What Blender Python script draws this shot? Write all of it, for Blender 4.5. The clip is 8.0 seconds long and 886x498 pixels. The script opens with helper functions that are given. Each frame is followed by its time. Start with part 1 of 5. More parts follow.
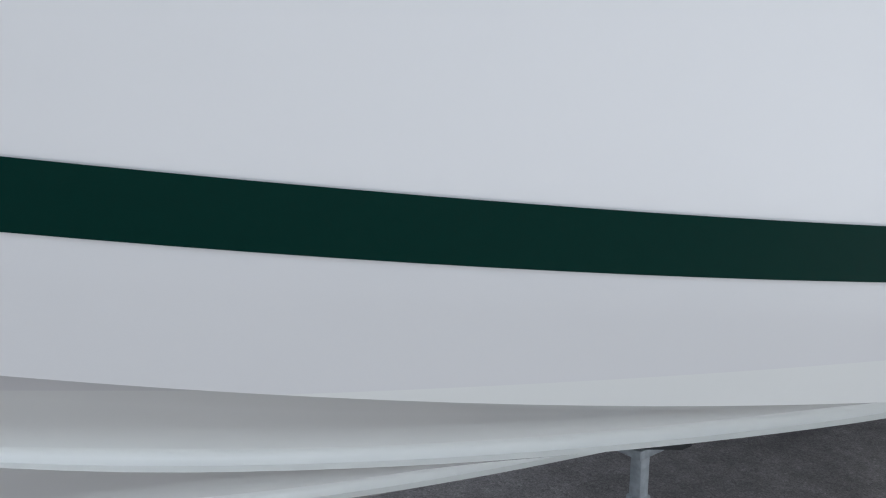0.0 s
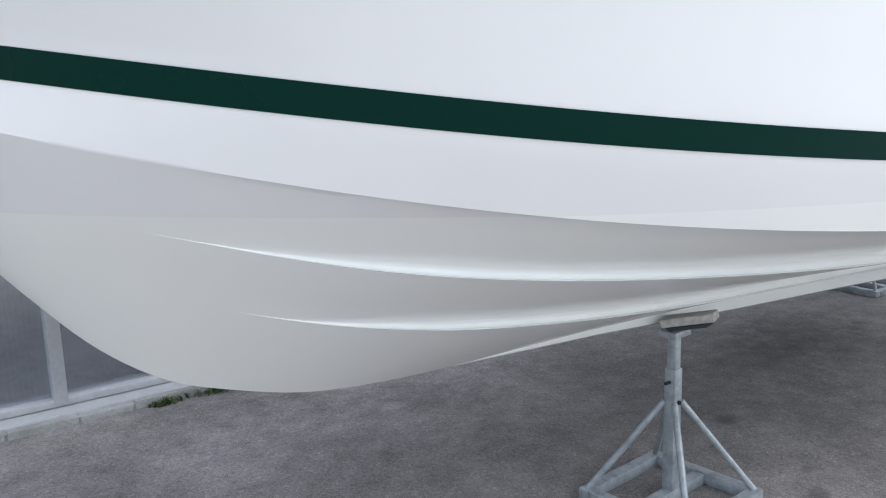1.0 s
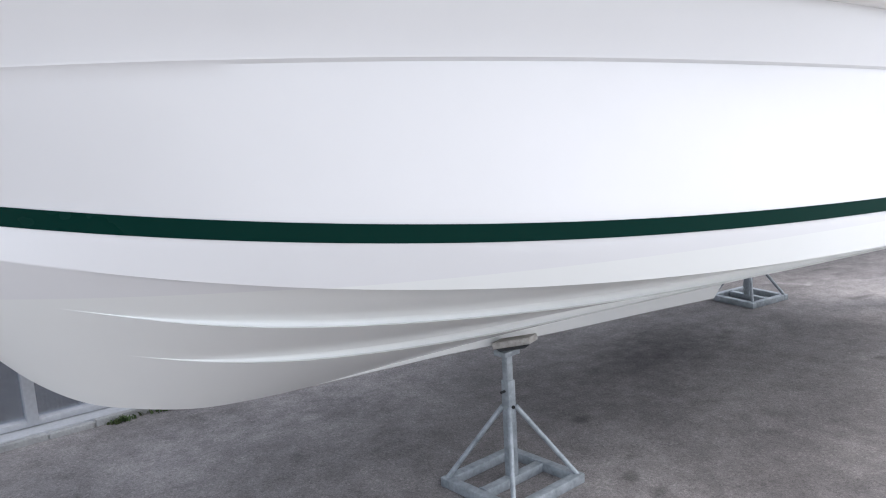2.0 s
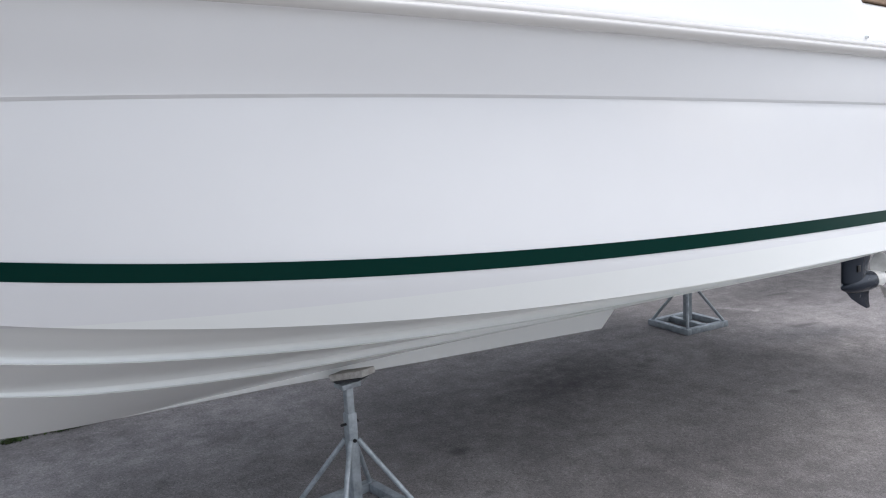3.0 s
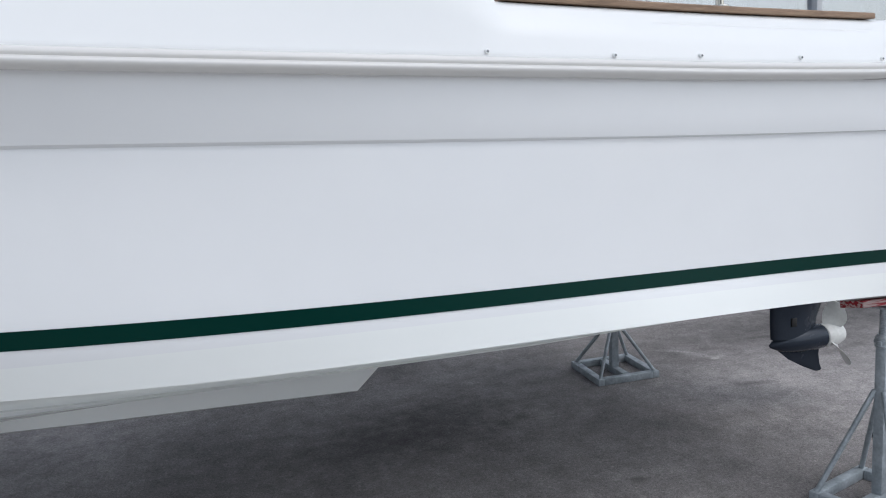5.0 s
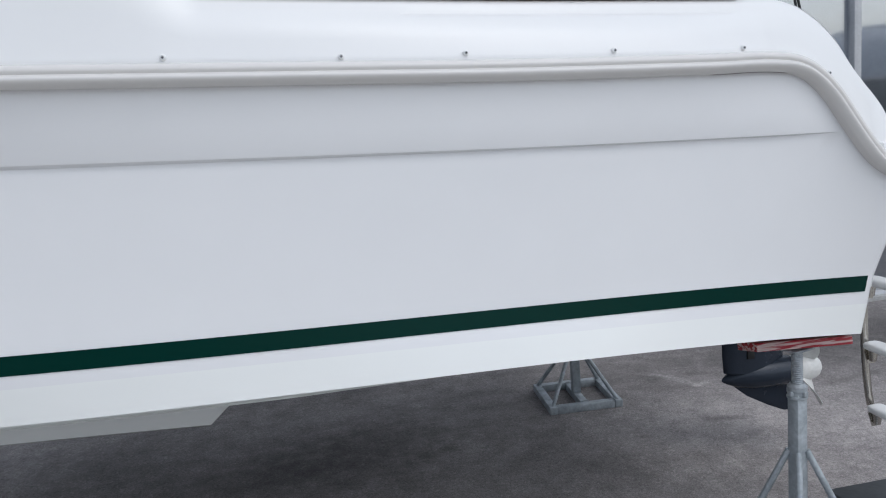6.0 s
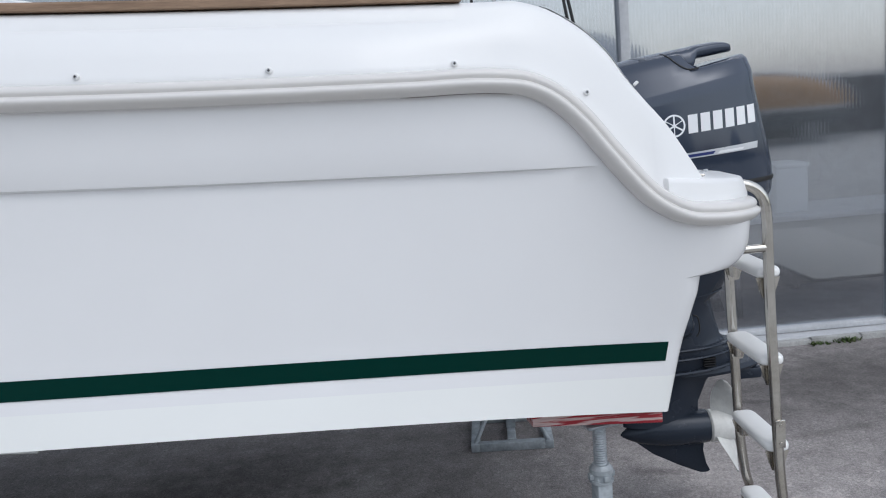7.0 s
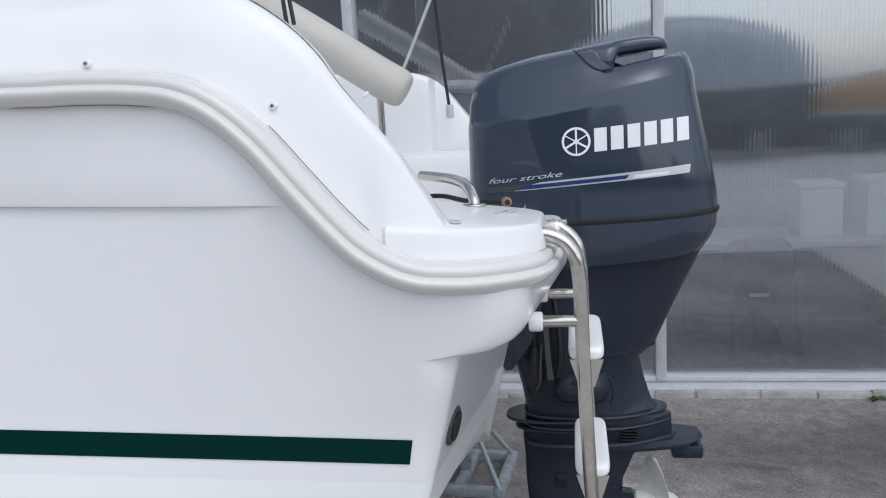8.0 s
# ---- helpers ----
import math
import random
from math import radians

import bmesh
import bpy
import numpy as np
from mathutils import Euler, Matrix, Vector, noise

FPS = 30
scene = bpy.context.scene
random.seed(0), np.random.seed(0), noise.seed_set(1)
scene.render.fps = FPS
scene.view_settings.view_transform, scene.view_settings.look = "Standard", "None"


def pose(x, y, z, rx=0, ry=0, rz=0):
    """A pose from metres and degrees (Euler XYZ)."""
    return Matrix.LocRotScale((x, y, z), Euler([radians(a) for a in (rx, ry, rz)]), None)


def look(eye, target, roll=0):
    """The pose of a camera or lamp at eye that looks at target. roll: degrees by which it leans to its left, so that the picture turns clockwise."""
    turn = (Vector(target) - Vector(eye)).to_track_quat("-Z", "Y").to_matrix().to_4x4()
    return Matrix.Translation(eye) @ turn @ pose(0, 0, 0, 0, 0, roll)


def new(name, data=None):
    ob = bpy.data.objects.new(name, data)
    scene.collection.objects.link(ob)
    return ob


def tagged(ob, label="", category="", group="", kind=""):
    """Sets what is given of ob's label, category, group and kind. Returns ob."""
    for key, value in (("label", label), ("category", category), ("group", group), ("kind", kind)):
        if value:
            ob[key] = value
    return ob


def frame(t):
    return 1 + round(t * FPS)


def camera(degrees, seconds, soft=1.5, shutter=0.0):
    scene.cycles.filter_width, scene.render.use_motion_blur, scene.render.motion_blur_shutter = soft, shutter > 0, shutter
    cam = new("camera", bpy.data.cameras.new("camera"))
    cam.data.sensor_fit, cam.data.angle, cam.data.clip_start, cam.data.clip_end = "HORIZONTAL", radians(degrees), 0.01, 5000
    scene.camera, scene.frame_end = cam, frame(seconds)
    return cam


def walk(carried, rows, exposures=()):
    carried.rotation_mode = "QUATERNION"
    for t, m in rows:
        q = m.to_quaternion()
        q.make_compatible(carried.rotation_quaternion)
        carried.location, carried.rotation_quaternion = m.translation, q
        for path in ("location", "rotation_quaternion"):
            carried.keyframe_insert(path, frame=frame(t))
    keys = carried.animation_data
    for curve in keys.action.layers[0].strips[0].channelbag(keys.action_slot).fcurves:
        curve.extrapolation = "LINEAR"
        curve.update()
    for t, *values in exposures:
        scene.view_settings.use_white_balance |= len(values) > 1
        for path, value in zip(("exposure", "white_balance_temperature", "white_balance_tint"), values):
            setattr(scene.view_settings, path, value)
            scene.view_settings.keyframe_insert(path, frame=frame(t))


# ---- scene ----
# ---- camera and walk ----
cam = camera(56.45, 8.0, 1.1)
PATH = [
    (0.0, 1.622, -1.155, 1.260, 78.74, -0.20, -33.88),
    (0.5, 1.164, -1.273, 1.234, 80.77, 0.72, -38.23),
    (1.0, 0.974, -1.535, 1.235, 79.03, 1.56, -36.06),
    (1.5, 0.864, -1.987, 1.335, 78.73, 2.47, -35.63),
    (2.0, 0.956, -2.297, 1.458, 79.66, 3.22, -36.74),
    (2.2, 1.062, -2.354, 1.456, 80.00, 3.39, -36.60),
    (3.5, 1.996, -2.799, 1.498, 80.61, 2.69, -30.92),
    (4.0, 2.469, -2.863, 1.516, 80.49, 2.69, -27.39),
    (4.5, 2.982, -2.978, 1.526, 80.31, 2.91, -23.79),
    (6.0, 4.453, -2.881, 1.503, 80.13, 4.64, -11.97),
    (6.5, 4.966, -2.780, 1.504, 80.18, 4.85, -7.22),
    (7.0, 5.479, -2.683, 1.502, 80.15, 4.77, -2.36),
    (7.5, 5.902, -2.443, 1.500, 80.04, 4.04, 2.91),
    (8.0, 6.269, -2.208, 1.500, 79.74, 3.16, 8.65),
]
EXPOSURES = [(0.0, 0.62, 6160, 7), (0.5, 0.84, 6170, 7), (1.0, 1.08, 6210, 7.5), (1.5, 1.17, 6270, 10), (2.2, 0.95, 6260, 11), (3.5, 0.42, 6180, 9), (4.5, 0.35, 6120, 7.5), (6.0, 0.1, 6090, 8), (7.0, 0.14, 6090, 8), (8.0, 0.23, 6090, 8)]
walk(cam, [(t, pose(x, y, z, rx, ry, rz)) for t, x, y, z, rx, ry, rz in PATH], EXPOSURES)

# ---- world and sun ----
SUN_UP, SUN_ROUND = radians(54), radians(145)
world = bpy.data.worlds.new("sky")
scene.world = world
world.use_nodes = True
wn, wl = world.node_tree.nodes, world.node_tree.links
sky = wn.new("ShaderNodeTexSky")
sky.sky_type, sky.sun_disc = "NISHITA", False
sky.sun_elevation, sky.sun_rotation = SUN_UP, SUN_ROUND
sky.air_density, sky.dust_density, sky.ozone_density = 1.0, 2.5, 1.0
cloud = wn.new("ShaderNodeHueSaturation")
cloud.inputs["Saturation"].default_value = 0.45
wl.new(sky.outputs["Color"], cloud.inputs["Color"])
wl.new(cloud.outputs["Color"], wn["Background"].inputs["Color"])
wn["Background"].inputs["Strength"].default_value = 0.15
sun = new("sun", bpy.data.lights.new("sun", "SUN"))
sun.data.energy, sun.data.angle, sun.data.color = 0.55, radians(120), (1.0, 0.985, 0.965)
sun.matrix_world = look((20 * math.sin(SUN_ROUND) * math.cos(SUN_UP), 20 * math.cos(SUN_ROUND) * math.cos(SUN_UP), 20 * math.sin(SUN_UP)), (0, 0, 0))


# ---- materials ----
def shade(name, colour, rough=0.5, metal=0.0, second=None, scale=4.0, amount=0.5, fine=60.0, bump=0.05, rough_var=0.1, coat=0.0, stretch=(1, 1, 1)):
    """A surface with large stains, fine grain, uneven gloss and relief."""
    m = bpy.data.materials.new(name)
    m.use_nodes = True
    n, l = m.node_tree.nodes, m.node_tree.links
    b = n["Principled BSDF"]
    b.inputs["Metallic"].default_value = metal
    b.inputs["Coat Weight"].default_value = coat
    tc, mp = n.new("ShaderNodeTexCoord"), n.new("ShaderNodeMapping")
    mp.inputs["Scale"].default_value = stretch
    l.new(tc.outputs["Object"], mp.inputs["Vector"])
    big, small = n.new("ShaderNodeTexNoise"), n.new("ShaderNodeTexNoise")
    big.inputs["Scale"].default_value, big.inputs["Detail"].default_value = scale, 5
    small.inputs["Scale"].default_value, small.inputs["Detail"].default_value = fine, 4
    l.new(mp.outputs["Vector"], big.inputs["Vector"])
    l.new(mp.outputs["Vector"], small.inputs["Vector"])
    ramp = n.new("ShaderNodeMapRange")
    ramp.inputs["From Min"].default_value, ramp.inputs["From Max"].default_value = 0.35, 0.7
    ramp.inputs["To Max"].default_value = amount
    l.new(big.outputs["Fac"], ramp.inputs["Value"])
    mix = n.new("ShaderNodeMix")
    mix.data_type = "RGBA"
    mix.inputs["A"].default_value = (*colour, 1)
    mix.inputs["B"].default_value = (*(second or [c * 0.75 for c in colour]), 1)
    l.new(ramp.outputs["Result"], mix.inputs["Factor"])
    grain = n.new("ShaderNodeMix")
    grain.data_type, grain.blend_type = "RGBA", "MULTIPLY"
    grain.inputs["Factor"].default_value = min(1.0, amount * 0.6)
    l.new(mix.outputs["Result"], grain.inputs["A"])
    l.new(small.outputs["Fac"], grain.inputs["B"])
    gain = n.new("ShaderNodeMix")
    gain.data_type, gain.blend_type = "RGBA", "MULTIPLY"
    gain.inputs["Factor"].default_value = 1.0
    k = 1 + 0.5 * min(1.0, amount * 0.6)
    gain.inputs["B"].default_value = (k, k, k, 1)
    l.new(grain.outputs["Result"], gain.inputs["A"])
    l.new(gain.outputs["Result"], b.inputs["Base Color"])
    rr = n.new("ShaderNodeMapRange")
    rr.inputs["To Min"].default_value, rr.inputs["To Max"].default_value = max(0.02, rough - rough_var), min(1.0, rough + rough_var)
    l.new(big.outputs["Fac"], rr.inputs["Value"])
    l.new(rr.outputs["Result"], b.inputs["Roughness"])
    bp = n.new("ShaderNodeBump")
    bp.inputs["Strength"].default_value, bp.inputs["Distance"].default_value = bump, 0.01
    l.new(small.outputs["Fac"], bp.inputs["Height"])
    l.new(bp.outputs["Normal"], b.inputs["Normal"])
    return m


DECK = shade("deck_gelcoat", (0.8, 0.8, 0.8), 0.3, scale=1.5, amount=0.03, fine=12, bump=0.0, rough_var=0.02, coat=0.1)
GREEN = shade("green_stripe", (0.0, 0.025, 0.019), 0.3, scale=2, amount=0.2, fine=90, bump=0.0)
GREEN.node_tree.nodes["Principled BSDF"].inputs["Specular IOR Level"].default_value = 0.1
RUBBER = shade("white_rub_rail", (0.68, 0.66, 0.64), 0.24, scale=3, amount=0.04, fine=40, bump=0.0, rough_var=0.03)
GALV = shade("galvanised_steel", (0.46, 0.5, 0.53), 0.48, 0.3, second=(0.25, 0.28, 0.3), scale=22, amount=0.75, fine=90, bump=0.06, rough_var=0.15)
STEEL = shade("stainless_steel", (0.62, 0.6, 0.56), 0.18, 1.0, second=(0.4, 0.36, 0.3), scale=9, amount=0.5, fine=120, bump=0.01)
TEAK = shade("weathered_teak", (0.33, 0.22, 0.145), 0.65, second=(0.18, 0.115, 0.072), scale=9, amount=0.8, fine=60, bump=0.15, stretch=(0.5, 8, 8))
WOOD = shade("pale_wood", (0.6, 0.58, 0.55), 0.8, second=(0.3, 0.27, 0.24), scale=12, amount=0.6, fine=80, bump=0.2, stretch=(1, 6, 6))
RED = shade("worn_red_paint", (0.33, 0.008, 0.02), 0.55, second=(0.62, 0.5, 0.48), scale=46, amount=0.85, fine=120, bump=0.25, stretch=(0.16, 1.2, 2.6))
for q, v in (("From Min", 0.49), ("From Max", 0.57)):
    RED.node_tree.nodes["Map Range"].inputs[q].default_value = v
COWL = shade("engine_cowl_grey", (0.041, 0.054, 0.083), 0.06, 0.2, second=(0.034, 0.045, 0.067), scale=3, amount=0.4, fine=300, bump=0.0, coat=0.15)
ENGINE = shade("engine_leg_grey", (0.025, 0.033, 0.048), 0.25, 0.15, second=(0.032, 0.039, 0.055), scale=7, amount=0.5, fine=200, bump=0.01)
ENGINE.node_tree.nodes["Principled BSDF"].inputs["Specular IOR Level"].default_value = 0.28
BLACK = shade("black_rubber", (0.008, 0.008, 0.009), 0.5, scale=9, amount=0.3, fine=100, bump=0.03)
PLASTIC = shade("white_plastic", (0.84, 0.84, 0.83), 0.35, scale=8, amount=0.08, fine=60, bump=0.01)
PROP = shade("prop_white", (0.72, 0.72, 0.7), 0.4, second=(0.56, 0.55, 0.52), scale=12, amount=0.5, fine=60, bump=0.03)
VINYL = shade("beige_vinyl", (0.52, 0.495, 0.45), 0.6, scale=6, amount=0.2, fine=90, bump=0.06)
SILVER = shade("silver_decal", (0.6, 0.62, 0.65), 0.3, 0.4, scale=10, amount=0.1, fine=90, bump=0.0)
BLUE = shade("blue_decal", (0.015, 0.03, 0.15), 0.3, scale=10, amount=0.1, fine=90, bump=0.0)
WHITE = shade("white_decal", (0.82, 0.83, 0.85), 0.35, scale=10, amount=0.05, fine=90, bump=0.0)
FRAME = shade("grey_painted_metal", (0.54, 0.55, 0.57), 0.5, 0.1, second=(0.42, 0.43, 0.445), scale=5, amount=0.5, fine=50, bump=0.04)
STONE = shade("kerb_stone", (0.46, 0.46, 0.45), 0.85, second=(0.26, 0.26, 0.25), scale=7, amount=0.8, fine=90, bump=0.35)
WEED = shade("weed_green", (0.06, 0.11, 0.03), 0.7, second=(0.1, 0.1, 0.04), scale=20, amount=0.8, fine=90, bump=0.1)
FLOOR = shade("workshop_floor", (0.16, 0.165, 0.17), 0.7, second=(0.11, 0.112, 0.118), scale=1.6, amount=0.8, fine=30, bump=0.1)
INSIDE = shade("workshop_grey", (0.5, 0.49, 0.47), 0.8, second=(0.36, 0.355, 0.35), scale=0.9, amount=0.8, fine=14, bump=0.05)
RENDER = shade("grey_brown_render", (0.14, 0.122, 0.108), 0.9, second=(0.09, 0.078, 0.07), scale=0.4, amount=0.8, fine=9, bump=0.2)
STAIN_GREY = shade("old_sealant", (0.2, 0.18, 0.17), 0.7, scale=30, amount=0.4, fine=60, bump=0.05)
SLATE = shade("dark_plate", (0.05, 0.055, 0.06), 0.6, scale=6, amount=0.5, fine=60, bump=0.1)


def hull_paint():
    """Glossy gelcoat above the waterline, satin off-white below it."""
    m = shade("hull_paint", (0.82, 0.82, 0.83), 0.2, scale=1.2, amount=0.05, fine=8, bump=0.003, rough_var=0.05, coat=0.3)
    n, l = m.node_tree.nodes, m.node_tree.links
    b = n["Principled BSDF"]
    tc, xyz = n.new("ShaderNodeTexCoord"), n.new("ShaderNodeSeparateXYZ")
    l.new(tc.outputs["Object"], xyz.inputs["Vector"])

    def math_node(op, a, c):
        q = n.new("ShaderNodeMath")
        q.operation = op
        for k, v in enumerate((a, c)):
            if isinstance(v, (int, float)):
                q.inputs[k].default_value = v
            else:
                l.new(v, q.inputs[k])
        return q.outputs[0]
    s = math_node("DIVIDE", math_node("SUBTRACT", xyz.outputs["X"], 3.5), 2.5)
    w = math_node("ADD", math_node("MULTIPLY", s, -0.0721), -0.0245)
    w = math_node("ADD", math_node("MULTIPLY", w, s), -0.0337)
    w = math_node("ADD", math_node("MULTIPLY", w, s), 1.0052)
    below = math_node("LESS_THAN", xyz.outputs["Z"], w)
    old = b.inputs["Base Color"].links[0].from_socket
    mix = n.new("ShaderNodeMix")
    mix.data_type = "RGBA"
    noise_t = n.new("ShaderNodeTexNoise")
    noise_t.inputs["Scale"].default_value, noise_t.inputs["Detail"].default_value = 5.0, 6
    l.new(tc.outputs["Object"], noise_t.inputs["Vector"])
    paint = n.new("ShaderNodeMix")
    paint.data_type = "RGBA"
    paint.inputs["A"].default_value, paint.inputs["B"].default_value = (0.835, 0.845, 0.828, 1), (0.87, 0.88, 0.865, 1)
    l.new(noise_t.outputs["Fac"], paint.inputs["Factor"])
    l.new(below, mix.inputs["Factor"])
    l.new(old, mix.inputs["A"])
    l.new(paint.outputs["Result"], mix.inputs["B"])
    l.new(mix.outputs["Result"], b.inputs["Base Color"])
    l.new(math_node("ADD", math_node("MULTIPLY", below, 0.06), 0.2), b.inputs["Roughness"])
    l.new(math_node("SUBTRACT", 0.35, math_node("MULTIPLY", below, 0.1)), b.inputs["Coat Weight"])
    return m


HULL = hull_paint()


# small entries are real marks; most broad ones paint shade or light on the ground
STAINS_AND_SHADE = [(7.7, 1.25, 1.3, 0.62, 5, 0.54), (6.95, 1.0, 0.16, 0.03, -12, 0.7), (4.3, 0.15, 0.5, 0.22, 20, 0.82), (2.3, 0.35, 0.4, 0.2, -10, 1.15), (6.55, 0.35, 0.8, 0.75, 10, 1.4), (6.9, -0.4, 0.7, 0.5, -20, 1.2), (3.51, 0.2, 0.06, 0.05, 0, 0.5), (3.23, -0.32, 0.06, 0.045, 20, 0.5), (3.36, -0.2, 0.04, 0.03, 0, 0.65), (6.33, 0.375, 0.14, 0.035, -15, 0.6), (6.39, 0.92, 0.16, 0.04, -65, 1.45), (6.46, 0.82, 0.07, 0.03, 20, 1.4), (6.3, 1.05, 0.12, 0.025, -40, 1.3),
          (4.8, 0.75, 0.55, 0.38, 10, 0.68), (4.2, 0.5, 0.65, 0.32, 15, 0.7), (5.0, 0.5, 0.16, 0.07, 20, 0.75), (3.7, 0.8, 0.4, 0.2, -15, 0.85), (7.2, 0.6, 0.3, 0.05, 10, 0.75), (6.9, 0.9, 0.25, 0.06, -20, 1.2), (2.0, 1.0, 0.9, 0.5, 0, 1.25), (5.2, -0.3, 0.05, 0.04, 0, 0.6), (3.0, 1.35, 1.1, 0.4, 3, 1.35), (3.20, -0.47, 0.075, 0.04, 15, 0.6), (3.8, -0.75, 0.9, 0.45, -10, 0.76)]


def asphalt():
    m = shade("asphalt", (0.325, 0.301, 0.294), 0.9, second=(0.193, 0.179, 0.177), scale=1.5, amount=1.0, fine=9, bump=0.0, rough_var=0.05)
    n, l = m.node_tree.nodes, m.node_tree.links
    b = n["Principled BSDF"]
    tc = n.new("ShaderNodeTexCoord")
    stones = n.new("ShaderNodeTexVoronoi")
    stones.inputs["Scale"].default_value = 250
    l.new(tc.outputs["Object"], stones.inputs["Vector"])
    old = b.inputs["Base Color"].links[0].from_socket
    speck = n.new("ShaderNodeMapRange")
    speck.inputs["From Min"].default_value, speck.inputs["From Max"].default_value = 0.0, 1.0
    speck.inputs["To Min"].default_value, speck.inputs["To Max"].default_value = 0.74, 1.26
    sep = n.new("ShaderNodeSeparateColor")
    l.new(stones.outputs["Color"], sep.inputs["Color"])
    l.new(sep.outputs["Red"], speck.inputs["Value"])
    mul = n.new("ShaderNodeMix")
    mul.data_type, mul.blend_type = "RGBA", "MULTIPLY"
    mul.inputs["Factor"].default_value = 1
    l.new(old, mul.inputs["A"])
    l.new(speck.outputs["Result"], mul.inputs["B"])
    # oil spots, scuffs and pale chalky marks, with painted shade and light: place, size along and across, turn,
    # strength
    warp = n.new("ShaderNodeTexNoise")
    warp.inputs["Scale"].default_value, warp.inputs["Detail"].default_value = 14, 4
    l.new(tc.outputs["Object"], warp.inputs["Vector"])
    chips = n.new("ShaderNodeTexVoronoi")
    chips.inputs["Scale"].default_value = 42
    l.new(tc.outputs["Object"], chips.inputs["Vector"])
    pale = n.new("ShaderNodeMapRange")
    pale.inputs["From Min"].default_value, pale.inputs["From Max"].default_value = 0.05, 0.13
    pale.inputs["To Min"].default_value, pale.inputs["To Max"].default_value = 1.6, 1.0
    l.new(chips.outputs["Distance"], pale.inputs["Value"])
    flecks = n.new("ShaderNodeMix")
    flecks.data_type, flecks.blend_type = "RGBA", "MULTIPLY"
    flecks.inputs["Factor"].default_value = 1
    l.new(mul.outputs["Result"], flecks.inputs["A"])
    l.new(pale.outputs["Result"], flecks.inputs["B"])
    last = flecks.outputs["Result"]
    # coarser stones: some bleached, some worn to dark pits
    coarse = n.new("ShaderNodeTexVoronoi")
    coarse.inputs["Scale"].default_value = 95
    l.new(tc.outputs["Object"], coarse.inputs["Vector"])
    tone = n.new("ShaderNodeSeparateColor")
    l.new(coarse.outputs["Color"], tone.inputs["Color"])
    worn = n.new("ShaderNodeValToRGB")
    worn.color_ramp.interpolation = "CONSTANT"
    worn.color_ramp.elements[0].color = (0.84, 0.84, 0.84, 1)
    worn.color_ramp.elements[1].position, worn.color_ramp.elements[1].color = 0.14, (1, 1, 1, 1)
    bright = worn.color_ramp.elements.new(0.9)
    bright.color = (1.2, 1.19, 1.18, 1)
    l.new(tone.outputs["Green"], worn.inputs["Fac"])
    pits = n.new("ShaderNodeMix")
    pits.data_type, pits.blend_type = "RGBA", "MULTIPLY"
    pits.inputs["Factor"].default_value = 1
    l.new(last, pits.inputs["A"])
    l.new(worn.outputs["Color"], pits.inputs["B"])
    last = pits.outputs["Result"]
    for x, y, a, c, turn, k in STAINS_AND_SHADE:
        mp = n.new("ShaderNodeMapping")
        mp.vector_type = "TEXTURE"
        mp.inputs["Location"].default_value, mp.inputs["Rotation"].default_value, mp.inputs["Scale"].default_value = (x, y, 0), (0, 0, radians(turn)), (a, c, 1)
        l.new(tc.outputs["Object"], mp.inputs["Vector"])
        far = n.new("ShaderNodeVectorMath")
        far.operation = "LENGTH"
        l.new(mp.outputs["Vector"], far.inputs[0])
        rough_edge = n.new("ShaderNodeMath")
        rough_edge.operation = "MULTIPLY_ADD"
        l.new(warp.outputs["Fac"], rough_edge.inputs[0])
        rough_edge.inputs[1].default_value = 1.1
        l.new(far.outputs["Value"], rough_edge.inputs[2])
        fade = n.new("ShaderNodeMapRange")
        fade.interpolation_type = "SMOOTHSTEP"
        fade.inputs["From Min"].default_value, fade.inputs["From Max"].default_value = 0.65, 1.85
        fade.inputs["To Min"].default_value, fade.inputs["To Max"].default_value = k, 1.0
        l.new(rough_edge.outputs[0], fade.inputs["Value"])
        q = n.new("ShaderNodeMix")
        q.data_type, q.blend_type = "RGBA", "MULTIPLY"
        q.inputs["Factor"].default_value = 1
        l.new(last, q.inputs["A"])
        l.new(fade.outputs["Result"], q.inputs["B"])
        last = q.outputs["Result"]
    l.new(last, b.inputs["Base Color"])
    bp = n.new("ShaderNodeBump")
    bp.inputs["Strength"].default_value, bp.inputs["Distance"].default_value = 0.6, 0.004
    l.new(stones.outputs["Distance"], bp.inputs["Height"])
    l.new(bp.outputs["Normal"], b.inputs["Normal"])
    return m


ASPHALT = asphalt()


